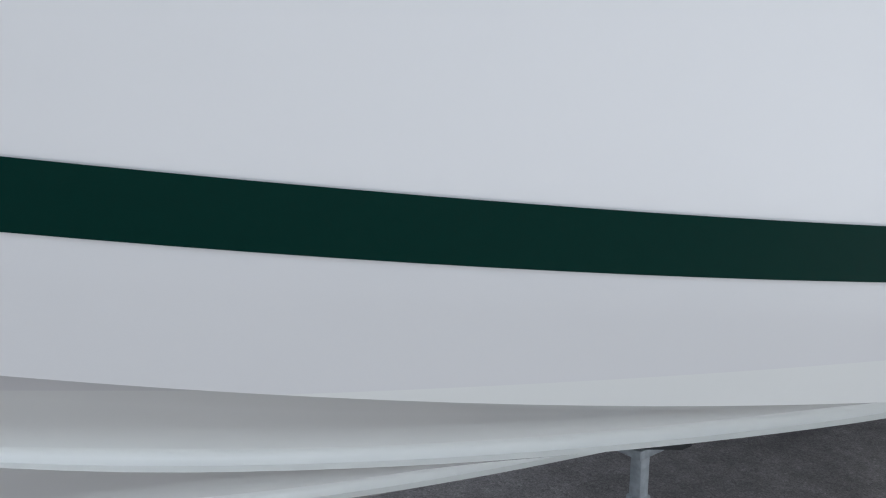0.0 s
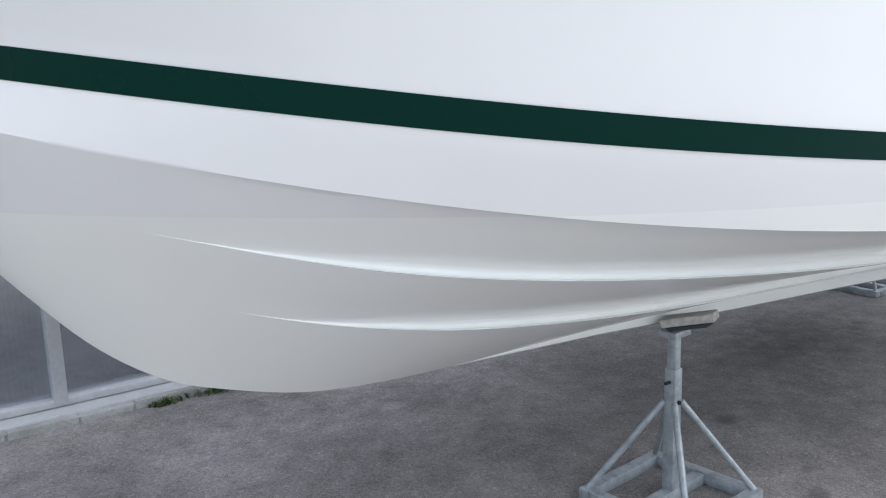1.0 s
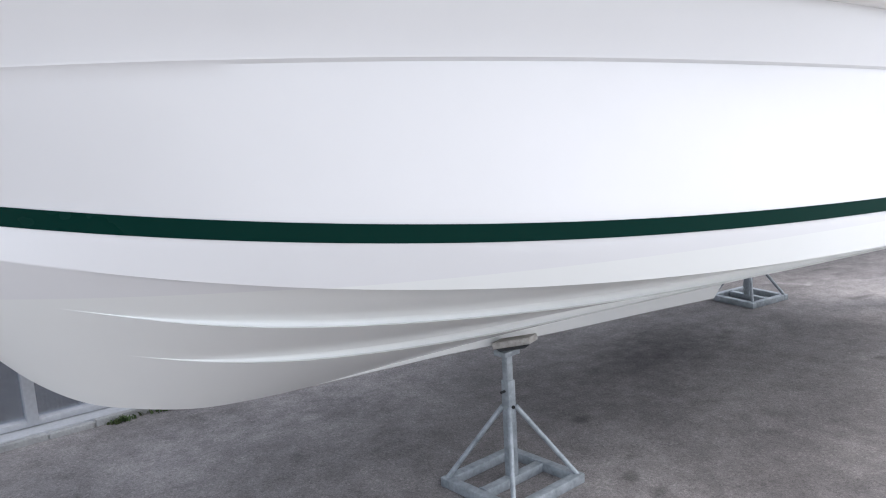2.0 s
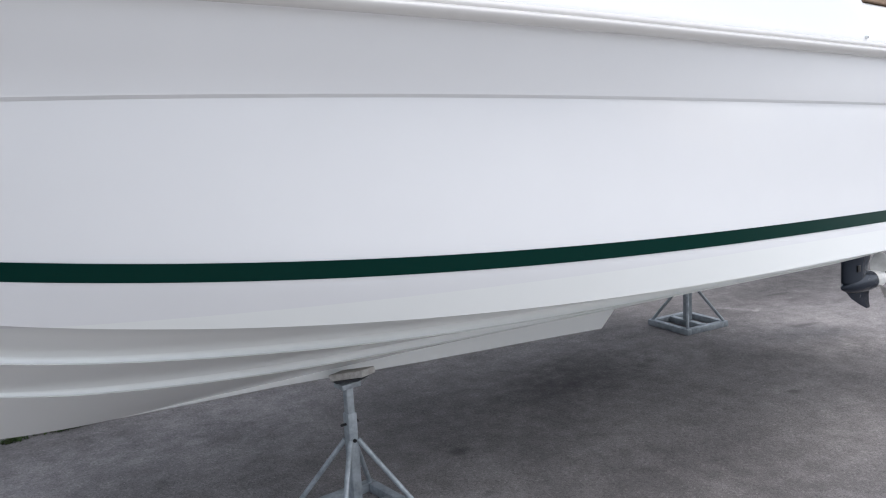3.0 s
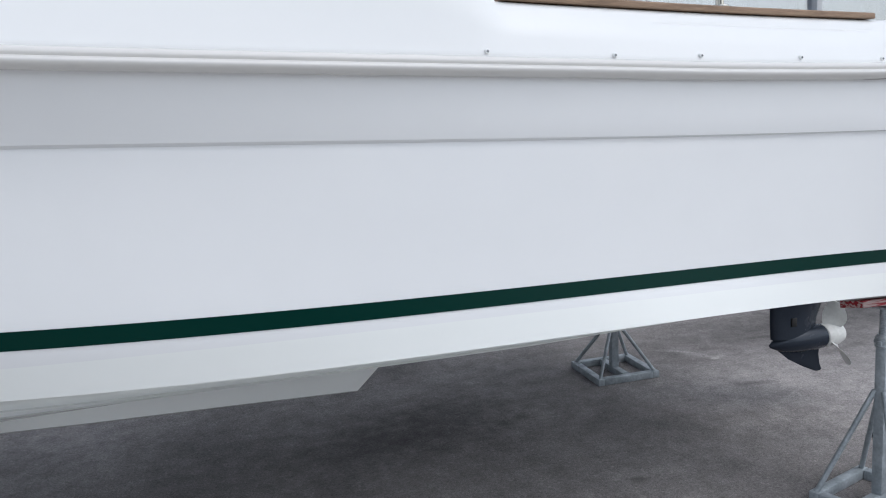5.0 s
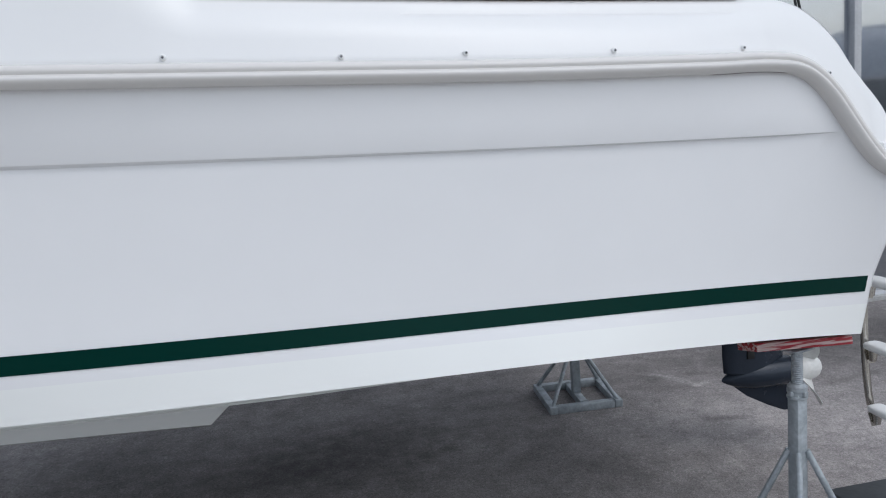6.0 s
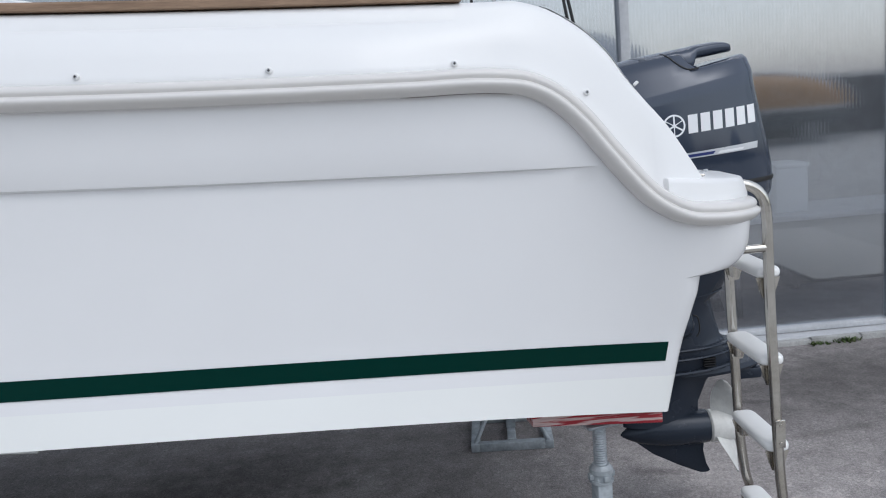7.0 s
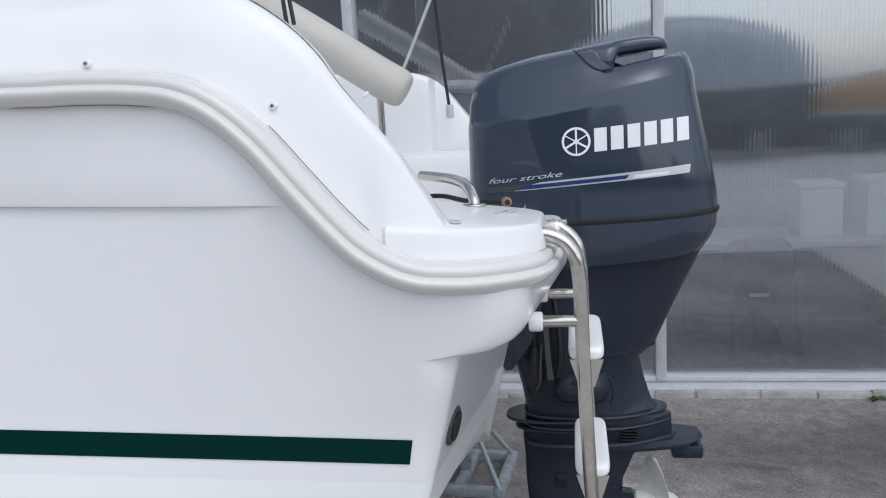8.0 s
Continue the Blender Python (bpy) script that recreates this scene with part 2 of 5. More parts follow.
def ribbed_sheet():
    """Clear grey twin-wall sheet with fine upright ribs: part mirror, part see-through, a little hazed."""
    m = bpy.data.materials.new("ribbed_sheet")
    m.use_nodes = True
    n, l = m.node_tree.nodes, m.node_tree.links
    n.remove(n["Principled BSDF"])
    tc, wave = n.new("ShaderNodeTexCoord"), n.new("ShaderNodeTexWave")
    wave.inputs["Scale"].default_value, wave.inputs["Distortion"].default_value = 15.5, 0.0
    l.new(tc.outputs["Object"], wave.inputs["Vector"])
    dirt = n.new("ShaderNodeTexNoise")
    dirt.inputs["Scale"].default_value, dirt.inputs["Detail"].default_value = 1.3, 6
    l.new(tc.outputs["Object"], dirt.inputs["Vector"])
    # slack sheets bow a little between the uprights
    bow = n.new("ShaderNodeTexNoise")
    bow.inputs["Scale"].default_value, bow.inputs["Detail"].default_value = 0.9, 1
    l.new(tc.outputs["Object"], bow.inputs["Vector"])
    sag = n.new("ShaderNodeBump")
    sag.inputs["Strength"].default_value, sag.inputs["Distance"].default_value = 0.22, 0.012
    l.new(bow.outputs["Fac"], sag.inputs["Height"])
    ribs = n.new("ShaderNodeBump")
    ribs.inputs["Strength"].default_value, ribs.inputs["Distance"].default_value = 0.1, 0.0004
    l.new(wave.outputs["Fac"], ribs.inputs["Height"])
    l.new(sag.outputs["Normal"], ribs.inputs["Normal"])
    clear, gloss, haze = n.new("ShaderNodeBsdfTransparent"), n.new("ShaderNodeBsdfGlossy"), n.new("ShaderNodeBsdfDiffuse")
    tint = n.new("ShaderNodeMix")
    tint.data_type = "RGBA"
    tint.inputs["A"].default_value, tint.inputs["B"].default_value = (0.84, 0.87, 0.9, 1), (0.88, 0.9, 0.93, 1)
    l.new(wave.outputs["Fac"], tint.inputs["Factor"])
    l.new(tint.outputs["Result"], clear.inputs["Color"])
    gloss.inputs["Color"].default_value, gloss.inputs["Roughness"].default_value = (0.86, 0.88, 0.92, 1), 0.04
    haze.inputs["Color"].default_value = (0.4, 0.42, 0.45, 1)
    l.new(ribs.outputs["Normal"], gloss.inputs["Normal"])
    mirror = n.new("ShaderNodeMapRange")
    mirror.inputs["To Min"].default_value, mirror.inputs["To Max"].default_value = 0.3, 0.33
    l.new(wave.outputs["Fac"], mirror.inputs["Value"])
    mix = n.new("ShaderNodeMixShader")
    l.new(mirror.outputs["Result"], mix.inputs["Fac"])
    l.new(clear.outputs["BSDF"], mix.inputs[1])
    l.new(gloss.outputs["BSDF"], mix.inputs[2])
    film = n.new("ShaderNodeMapRange")
    film.inputs["From Min"].default_value, film.inputs["From Max"].default_value = 0.35, 0.75
    film.inputs["To Min"].default_value, film.inputs["To Max"].default_value = 0.02, 0.08
    l.new(dirt.outputs["Fac"], film.inputs["Value"])
    last = n.new("ShaderNodeMixShader")
    l.new(film.outputs["Result"], last.inputs["Fac"])
    l.new(mix.outputs["Shader"], last.inputs[1])
    l.new(haze.outputs["BSDF"], last.inputs[2])
    l.new(last.outputs["Shader"], n["Material Output"].inputs["Surface"])
    return m


SHEET = ribbed_sheet()


# ---- mesh helpers ----
def thing(name, base, label, category, group="", kind=""):
    ob = new(name)
    ob.matrix_world = Matrix.Translation(base)
    ob.empty_display_size = 0.1
    return tagged(ob, label, category, group, kind)


def part(name, bm, material, parent, label="", smooth=True, angle=40):
    """One mesh object, given in world places, under a thing or a part."""
    bmesh.ops.recalc_face_normals(bm, faces=bm.faces)
    me = bpy.data.meshes.new(name)
    bm.to_mesh(me)
    bm.free()
    me.materials.append(material)
    if smooth:
        me.polygons.foreach_set("use_smooth", [True] * len(me.polygons))
        me.set_sharp_from_angle(angle=radians(angle))
    ob = new(name, me)
    if parent:
        ob.parent = parent
        chain = Matrix.Identity(4)
        p = parent
        while p:
            chain = p.matrix_basis @ chain if p.parent is None else p.matrix_parent_inverse @ p.matrix_basis @ chain
            p = p.parent
        ob.matrix_parent_inverse = chain.inverted()
    if label:
        ob["label"] = label
    return ob


def loft(rows, closed=False, cap=False, bm=None):
    bm = bm or bmesh.new()
    vs = [[bm.verts.new(p) for p in r] for r in rows]
    for a, b in zip(vs, vs[1:]):
        n = len(a)
        for i in range(n if closed else n - 1):
            f = [a[i], a[(i + 1) % n], b[(i + 1) % n], b[i]]
            if len({tuple(v.co) for v in f}) > 2:
                bm.faces.new(f)
    if cap:
        bm.faces.new(vs[0])
        bm.faces.new(vs[-1])
    bmesh.ops.remove_doubles(bm, verts=bm.verts, dist=1e-5)
    return bm


def smooth_path(points, n=8):
    """A Catmull-Rom curve through the points."""
    p = [Vector(q) for q in points]
    p = [2 * p[0] - p[1]] + p + [2 * p[-1] - p[-2]]
    out = []
    for a, b, c, d in zip(p, p[1:], p[2:], p[3:]):
        for i in range(n):
            t = i / n
            out.append(0.5 * ((2 * b) + (c - a) * t + (2 * a - 5 * b + 4 * c - d) * t * t + (3 * b - a - 3 * c + d) * t ** 3))
    return out + [p[-2]]


def sweep(path, profile, out_way, bm=None, cap=True, scale=None):
    """Sweeps a closed profile of (outward, up) along a path; out_way(i) gives the outward way."""
    rows = []
    for i, p in enumerate(path):
        a, b = path[max(0, i - 1)], path[min(len(path) - 1, i + 1)]
        t = (Vector(b) - Vector(a)).normalized()
        o = Vector(out_way(i))
        o = (o - t * o.dot(t)).normalized()
        u = o.cross(t)
        if u.z < 0 and abs(t.z) < 0.9:
            u = -u
        k = scale(i) if scale else 1
        rows.append([Vector(p) + o * x * k + u * y * k for x, y in profile])
    return loft(rows, True, cap, bm)


def tube(path, r, bm=None, sides=12, cap=True, taper=None):
    path = [Vector(p) for p in path]
    bm = bm or bmesh.new()
    t0 = (path[1] - path[0]).normalized()
    o = t0.orthogonal().normalized()
    rows = []
    for i, p in enumerate(path):
        a, b = path[max(0, i - 1)], path[min(len(path) - 1, i + 1)]
        t = (b - a).normalized()
        o = (o - t * o.dot(t)).normalized()
        u = t.cross(o)
        k = r * (taper[i] if taper else 1)
        rows.append([p + (o * math.cos(q) + u * math.sin(q)) * k for q in [2 * math.pi * j / sides for j in range(sides)]])
    vs = [[bm.verts.new(q) for q in row] for row in rows]
    for a, b in zip(vs, vs[1:]):
        for j in range(sides):
            bm.faces.new([a[j], a[(j + 1) % sides], b[(j + 1) % sides], b[j]])
    if cap:
        bm.faces.new(vs[0])
        bm.faces.new(vs[-1])
    return bm


def box(lo, hi, bevel=0.004, bm=None, m=None, segments=2):
    """A block with worn edges between two corners."""
    own = bmesh.new()
    bmesh.ops.create_cube(own, size=1)
    lo, hi = Vector(lo), Vector(hi)
    for v in own.verts:
        v.co = Vector([(a + b) / 2 + c * (b - a) for a, b, c in zip(lo, hi, v.co)])
    if bevel:
        bmesh.ops.bevel(own, geom=own.edges[:], offset=bevel, segments=segments, affect="EDGES", profile=0.5)
    if m:
        own.transform(m)
    if bm is None:
        return own
    me = bpy.data.meshes.new("tmp")
    own.to_mesh(me)
    own.free()
    bm.from_mesh(me)
    bpy.data.meshes.remove(me)
    return bm


def bar(a, b, w, h, bevel=0.004, up=(0, 0, 1)):
    """A square-section bar from a to b."""
    a, b = Vector(a), Vector(b)
    t = (b - a).normalized()
    s = t.cross(Vector(up)).normalized()
    u = s.cross(t)
    m = Matrix((( *t, 0), (*s, 0), (*u, 0), (0, 0, 0, 1))).transposed()
    m.translation = a
    return box((0, -w / 2, -h / 2), ((b - a).length, w / 2, h / 2), bevel, None, m)


def disc(c, way, r, depth, sides=24, bevel=0.0, bm=None):
    c, way = Vector(c), Vector(way).normalized()
    if bevel:
        return tube([c, c + way * bevel * 0.3, c + way * bevel, c + way * (depth - bevel), c + way * (depth - bevel * 0.3), c + way * depth], r, bm, sides, True,
                    [1 - bevel / r, 1 - bevel * 0.3 / r, 1, 1, 1 - bevel * 0.3 / r, 1 - bevel / r])
    return tube([c, c + way * depth], r, bm, sides)


def table(xs, ys):
    """A smooth line through the given heights."""
    p = smooth_path([(x, y, 0) for x, y in zip(xs, ys)], 10)
    px, py = [q.x for q in p], [q.y for q in p]
    return lambda x: float(np.interp(x, px, py))


# ---- the boat's lines: y to port is negative, x runs aft ----
def rising(x, c):
    s = (x - 3.5) / 2.5
    return sum(k * s ** i for i, k in enumerate(c))


def spread(x, a, c):
    w = math.sqrt(max(0.0, (x - a) / (6 - a)))
    return sum(k * w ** (i + 1) for i, k in enumerate(c))


LINES = {  # where it leaves the stem, half breadth, height
    "stripe_top": (0.93, (1.4848, 1.2364, -2.8255, 2.7262, -1.6612), (1.0824, -0.091, 0.0623, -0.0981)),
    "stripe_low": (0.95, (1.6525, -0.0047, -0.27, 0.8501, -1.271), (1.0397, -0.0798, 0.0626, -0.1114)),
    "chine": (0.9, (1.5023, -0.1939, -1.2353, 4.7266, -3.8587), (0.9211, -0.0268, 0.0916, -0.1998)),
}


def bow_line(name, x):
    a, c, z = LINES[name]
    return spread(x, a, c), rising(x, z)


KNUCKLE_Y = table([0.7, 0.85, 1.0, 1.25, 1.5, 2, 2.5, 3, 3.5, 4, 4.5, 5, 5.5, 5.85, 6.2], [0.0, 0.26, 0.42, 0.6, 0.72, 0.87, 0.958, 1.018, 1.06, 1.087, 1.097, 1.087, 1.055, 1.013, 0.96])
KNUCKLE_Z = (1.4791, -0.1353, -0.0222, 0.033)
RAIL_Y = table([0.4, 0.6, 0.8, 1.0, 1.5, 2, 2.5, 3, 3.5, 4, 4.5, 5, 5.5, 5.8, 6.0, 6.1, 6.2], [0.0, 0.36, 0.56, 0.71, 0.92, 1.035, 1.1, 1.135, 1.148, 1.15, 1.143, 1.127, 1.098, 1.07, 1.045, 1.03, 1.02])
RAIL_Z = table([0.4, 1.0, 1.5, 2, 2.5, 3, 3.5, 4, 4.5, 5, 5.457, 5.565, 5.641, 5.706, 5.759, 5.811, 5.863, 5.916, 5.959, 6.014, 6.071, 6.145, 6.3],
               [1.85, 1.806, 1.774, 1.741, 1.709, 1.678, 1.647, 1.618, 1.59, 1.563, 1.545, 1.543, 1.539, 1.529, 1.503, 1.456, 1.391, 1.326, 1.283, 1.25, 1.237, 1.24, 1.245])
KEEL_Z = table([0.9, 1.09, 1.19, 1.3, 1.42, 1.56, 1.71, 1.88, 2.1, 2.6, 4.24, 6.2], [1.3, 1.04, 0.915, 0.793, 0.705, 0.651, 0.611, 0.592, 0.583, 0.58, 0.566, 0.545])


def transom_x(z):
    return 6.007 + 0.255 * (z - 0.8)


CREASE_Z = 1.098


def aft_end(z):
    """How far aft the hull reaches at a height: the raked transom, then the swell under the platform."""
    if z < CREASE_Z:
        return transom_x(z)
    k = min(1.0, (z - CREASE_Z) / 0.075)
    e = min(1.0, k / 0.16)
    return transom_x(CREASE_Z) + 0.116 * math.sqrt(1 - (1 - k) ** 2) * e * e * (3 - 2 * e)


def hull_row(a, line, corner, n=44, swell=True):
    """Port side from the stem aft, round the corner, across the transom with the engine's notch, and forward to starboard."""
    z_end = line(6.05)[1]
    end = aft_end(z_end) if swell else transom_x(z_end)
    flat = transom_x(min(z_end, CREASE_Z))
    corner = min(corner, line(end - corner)[0] * 0.5)
    last = max(5.985, end - corner)
    corner = end - last
    pts = []
    xs = [a + (2.6 - a) * (i / n) ** 1.6 for i in range(n)] + [2.6 + 3.38 * i / 90 for i in range(91)] + [5.98 + (last - 5.98) * i / 4 for i in range(1, 5)]
    for x in xs:
        y, z = line(x)
        pts.append((x, -y, z))
    y_last = line(last)[0]
    for j in range(1, 7):
        q = j / 6 * math.pi / 2
        pts.append((last + corner * math.sin(q), -y_last + corner * (1 - math.cos(q)), line(last + corner * math.sin(q))[1]))
    z = pts[-1][2]
    k = min(1.0, -pts[-1][1] / 0.9)
    bow = lambda y: 0.072 * (1 - (y / 0.95) ** 2)
    pts += [(x + bow(y * k), -y * k, z) for x, y in ((end, 0.46), (flat + (end - flat) * 0.3, 0.425), (flat, 0.42), (flat, 0.2))]
    return [Vector(p) for p in pts] + [Vector((p[0], -p[1], p[2])) for p in reversed(pts)]


def keel_line(x):
    return 0.012, KEEL_Z(x)


S1_AT = table([0.9, 1.2, 1.5, 2, 2.5, 3, 3.5, 4, 4.5, 6.2], [0.77, 0.755, 0.742, 0.725, 0.72, 0.72, 0.75, 0.79, 0.83, 0.85])
S2_AT = table([0.9, 1.2, 1.5, 2, 2.5, 3, 3.5, 4, 4.5, 6.2], [0.525, 0.49, 0.455, 0.405, 0.365, 0.39, 0.465, 0.55, 0.61, 0.63])


def ramp_up(x, x0, x1, fade0, fade1):
    a, b = max(0.0, min(1.0, (x - x0) / fade0)), max(0.0, min(1.0, (x1 - x) / fade1))
    return a * a * (3 - 2 * a) * b


def between(a, b, f, bulge=0.0):
    def line(x):
        (y0, z0), (y1, z1) = a(x), b(x)
        return y0 + (y1 - y0) * f + bulge, z0 + (z1 - z0) * f
    return line


chine_line = lambda x: bow_line("chine", x)
low_line = lambda x: bow_line("stripe_low", x)
top_line = lambda x: bow_line("stripe_top", x)


def flat_side(x, z):
    """The topside's half breadth where it runs straight from the stripe to the sheer."""
    (y0, z0), (y1, z1) = bow_line("stripe_top", x), (RAIL_Y(x) - 0.012, RAIL_Z(x) - 0.006)
    return y0 + (y1 - y0) * (z - z0) / (z1 - z0)


def knuckle(x):
    z = rising(x, KNUCKLE_Z)
    k = max(0.0, min(1.0, (x - 5.4) / 0.33))
    return KNUCKLE_Y(x) * (1 - k) + flat_side(x, z) * k, z


def trimmed(line):
    """The same line, cut off where the sheer sweeps down across it."""
    def cut(x):
        y, z = line(x)
        top = RAIL_Z(x) - 0.006
        return (y, z) if z < top else (RAIL_Y(x) - 0.012, top)
    return cut


def step(x):
    return ramp_up(x, 0.7, 5.87, 0.3, 0.14)


def knuckle_low(x):
    y, z = knuckle(x)
    return y - 0.0015 * step(x), z - 0.0035 - 0.0055 * step(x) * max(0.2, min(1.0, (5.6 - x) / 1.6))


def knuckle_edge(x):
    y, z = knuckle(x)
    return y + 0.0095 * step(x), z - 0.001


def knuckle_top(x):
    y, z = knuckle(x)
    return y + 0.0115 * step(x), z + 0.004


def sheer(x):
    return RAIL_Y(x) - 0.012, RAIL_Z(x) - 0.006


# ---- the large structure: ground, kerb, building ----
def sheet(name, lo, hi, n, material, label, category):
    bm = bmesh.new()
    bmesh.ops.create_grid(bm, x_segments=n, y_segments=n, size=0.5)
    for v in bm.verts:
        v.co.x, v.co.y = lo[0] + (v.co.x + 0.5) * (hi[0] - lo[0]), lo[1] + (v.co.y + 0.5) * (hi[1] - lo[1])
    ob = part(name, bm, material, None)
    return tagged(ob, label, category, kind="structure")


sheet("ground", (-600, -600), (600, 600), 4, ASPHALT, "grey worn asphalt yard with dark stains and painted shade", "ground")

CONCRETE = shade("yard_concrete", (0.55, 0.53, 0.5), 0.9, second=(0.44, 0.425, 0.4), scale=0.5, amount=0.7, fine=20, bump=0.1)
apron = thing("yard_apron", (5, -13, 0), "pale concrete apron across the yard, widened unseen to bounce light", "pavement", kind="structure")
# edge brought nearer than the reflection suggests, to bounce light under the hull
part("slab", box((-40, -13.99, -0.1), (50, -1.45, 0.012), 0.004), CONCRETE, apron)
# unseen pale ground added at both ends to brighten bow and transom
part("slab", box((-40, -1.44, -0.1), (-0.6, 1.7, 0.012), 0.004), CONCRETE, apron)
part("slab", box((9.4, -1.44, -0.1), (50, 1.7, 0.012), 0.004), CONCRETE, apron)
part("slab", box((8.35, -1.44, -0.1), (9.39, 0.7, 0.012), 0.004), CONCRETE, apron)
WALL_Y = 1.91
BAYS = [-4.4, -2.9, -1.4, 0.05, 1.55, 3.2, 5.19, 6.683, 8.205, 9.7, 11.2, 12.7, 14.2]
building = thing("building", (5, WALL_Y, 0), "grey workshop wall glazed with ribbed translucent sheets", "building", kind="structure")
part("back_wall", box((-4.4, 5.6, 0), (14.2, 5.8, 5.2), 0.01), INSIDE, building, "dim inner wall of the workshop")
part("side_wall", box((-4.6, WALL_Y + 0.06, 0), (-4.4, 5.8, 5.2), 0.01), INSIDE, building)
part("side_wall", box((14.2, WALL_Y + 0.06, 0), (14.4, 5.8, 5.2), 0.01), INSIDE, building)
# invented roof of the wall's sheet, so that sky light brightens the interior
part("roof", box((-4.6, WALL_Y + 0.1, 5.2), (14.4, 5.8, 5.24), 0.0), SHEET, building, "unseen roof, made translucent to light the workshop")
part("inner_floor", box((-4.4, WALL_Y + 0.06, -0.1), (14.2, 5.6, 0.02), 0.0), FLOOR, building, "dark grey workshop floor")
for a, b in zip(BAYS, BAYS[1:]):
    part("sheet", box((a + 0.024, WALL_Y + 0.02, 0.06), (b - 0.024, WALL_Y + 0.03, 5.0), 0.0), SHEET, building)
for x in BAYS:
    part("mullion", box((x - 0.026, WALL_Y - 0.03, 0.045), (x + 0.026, WALL_Y + 0.05, 5.0), 0.004), FRAME, building, "pale grey metal upright")
part("bottom_rail", box((-4.4, WALL_Y - 0.022, 0.036), (14.2, WALL_Y + 0.045, 0.066), 0.004), FRAME, building)
part("top_rail", box((-4.4, WALL_Y - 0.022, 4.98), (14.2, WALL_Y + 0.1, 5.2), 0.01), FRAME, building)
yard = thing("yard_wall", (4, -14, 0), "low dark brown rendered wall across the yard", "wall", kind="structure")
part("wall", box((-40, -14.3, 0), (50, -14, 1.3), 0.02), RENDER, yard)
part("coping", box((-40, -14.36, 1.3), (50, -13.94, 1.36), 0.02), SLATE, yard)
shed = thing("yard_shed", (0.3, -27, 0), "brown rendered shed beyond the yard wall", "shed", kind="structure")
part("wall", box((-7, -33, 0), (7.6, -27, 6.2), 0.03), RENDER, shed)
part("roof", box((-7.4, -33.4, 6.2), (8.0, -26.6, 6.5), 0.05), SLATE, shed)


def covered_boat(x, y, long, high, wide, cover, label):
    """A laid-up boat on wooden props under an arched cover with a pale bound edge."""
    t = thing("covered_boat", (x, y, 0), label, "boat", "boats laid up across the yard")
    rows, arch = [], []
    for k in range(25):
        f = k / 24 * 2 - 1
        w = wide * (1 - abs(f) ** 3 * 0.8)
        rows.append([(x + f * long / 2, y + w * c, 0.35 + (high * 0.5 - 0.35) * d) for c, d in ((-1, 1), (-0.8, 0.4), (0, 0), (0.8, 0.4), (1, 1))])
        h = high * (0.55 + 0.45 * math.sqrt(max(0.0, 1 - f * f)))
        arch.append([(x + f * long / 2, y + 1.02 * w * math.cos(q), high * 0.5 + (h - high * 0.5) * math.sin(q)) for q in [math.pi * j / 10 for j in range(11)]])
    part("hull", loft(rows), SLATE, t, "dark hull")
    part("cover", loft(arch), cover, t, "arched cover")
    part("ridge", tube([Vector(r[5]) + Vector((0, 0.03, 0.01)) for r in arch], 0.07, None, 8), PLASTIC, t, "white bound ridge of the cover")
    part("gunwale", tube([Vector(r[0]) for r in arch], 0.045, None, 8), WOOD, t, "pale gunwale")
    for dx in (-0.3, 0.3):
        part("prop", box((x + dx * long - 0.1, y - 0.35, 0), (x + dx * long + 0.1, y + 0.35, 0.62), 0.01), WOOD, t)


TARP = shade("grey_tarpaulin", (0.56, 0.585, 0.62), 0.55, second=(0.46, 0.48, 0.51), scale=3, amount=0.6, fine=40, bump=0.1)
ORANGE = shade("orange_tarpaulin", (0.5, 0.24, 0.04), 0.6, second=(0.4, 0.2, 0.05), scale=3, amount=0.6, fine=40, bump=0.1)
covered_boat(8.6, -12.3, 5.2, 2.85, 1.1, TARP, "laid-up boat with a dark hull under an arched grey cover")
covered_boat(13.4, -12.6, 4.6, 1.55, 0.9, ORANGE, "low laid-up boat with a dark hull under an orange cover")
covered_boat(20.5, -12.4, 6.0, 2.6, 1.2, TARP, "laid-up boat with a grey cover at the end of the yard")
kerb = thing("kerb", (5, 1.78, 0), "pale stone kerb along the foot of the wall", "kerb", kind="structure")
x = -4.4
widths = random.Random(4)
while x < 14:
    w = widths.uniform(0.19, 0.3)
    bm = box((x, 1.752 + widths.uniform(-0.005, 0.005), -0.05), (x + w - 0.008, 1.792, 0.03 + widths.uniform(-0.004, 0.005)), 0.007)
    part("kerb_stone", bm, STONE, kerb)
    x += w
part("bedding", box((-4.4, 1.762, -0.05), (14.2, 1.788, 0.022), 0.0), STONE, kerb)
part("sill", box((-4.4, 1.792, -0.05), (14.2, 1.93, 0.034), 0.004), FRAME, building, "grey metal sill")

# ---- the boat ----
boat = thing("motorboat", (3.4, 0, 0.5), "white fibreglass motorboat with a dark green stripe, propped on steel stands", "boat")


def blend(a, b, f):
    return [p.lerp(q, f) for p, q in zip(a, b)]


def swollen(line):
    return 0.05 + 0.055 * min(1, max(0, (line(6.05)[1] - 1.06) / 0.09))


def hollow(row, depth):
    """A row lifted a little, so that the bottom hangs back under the chine."""
    return [p + Vector((0, 0, depth * ramp_up(p.x, 1.2, 5.6, 0.6, 1.0))) for p in row]


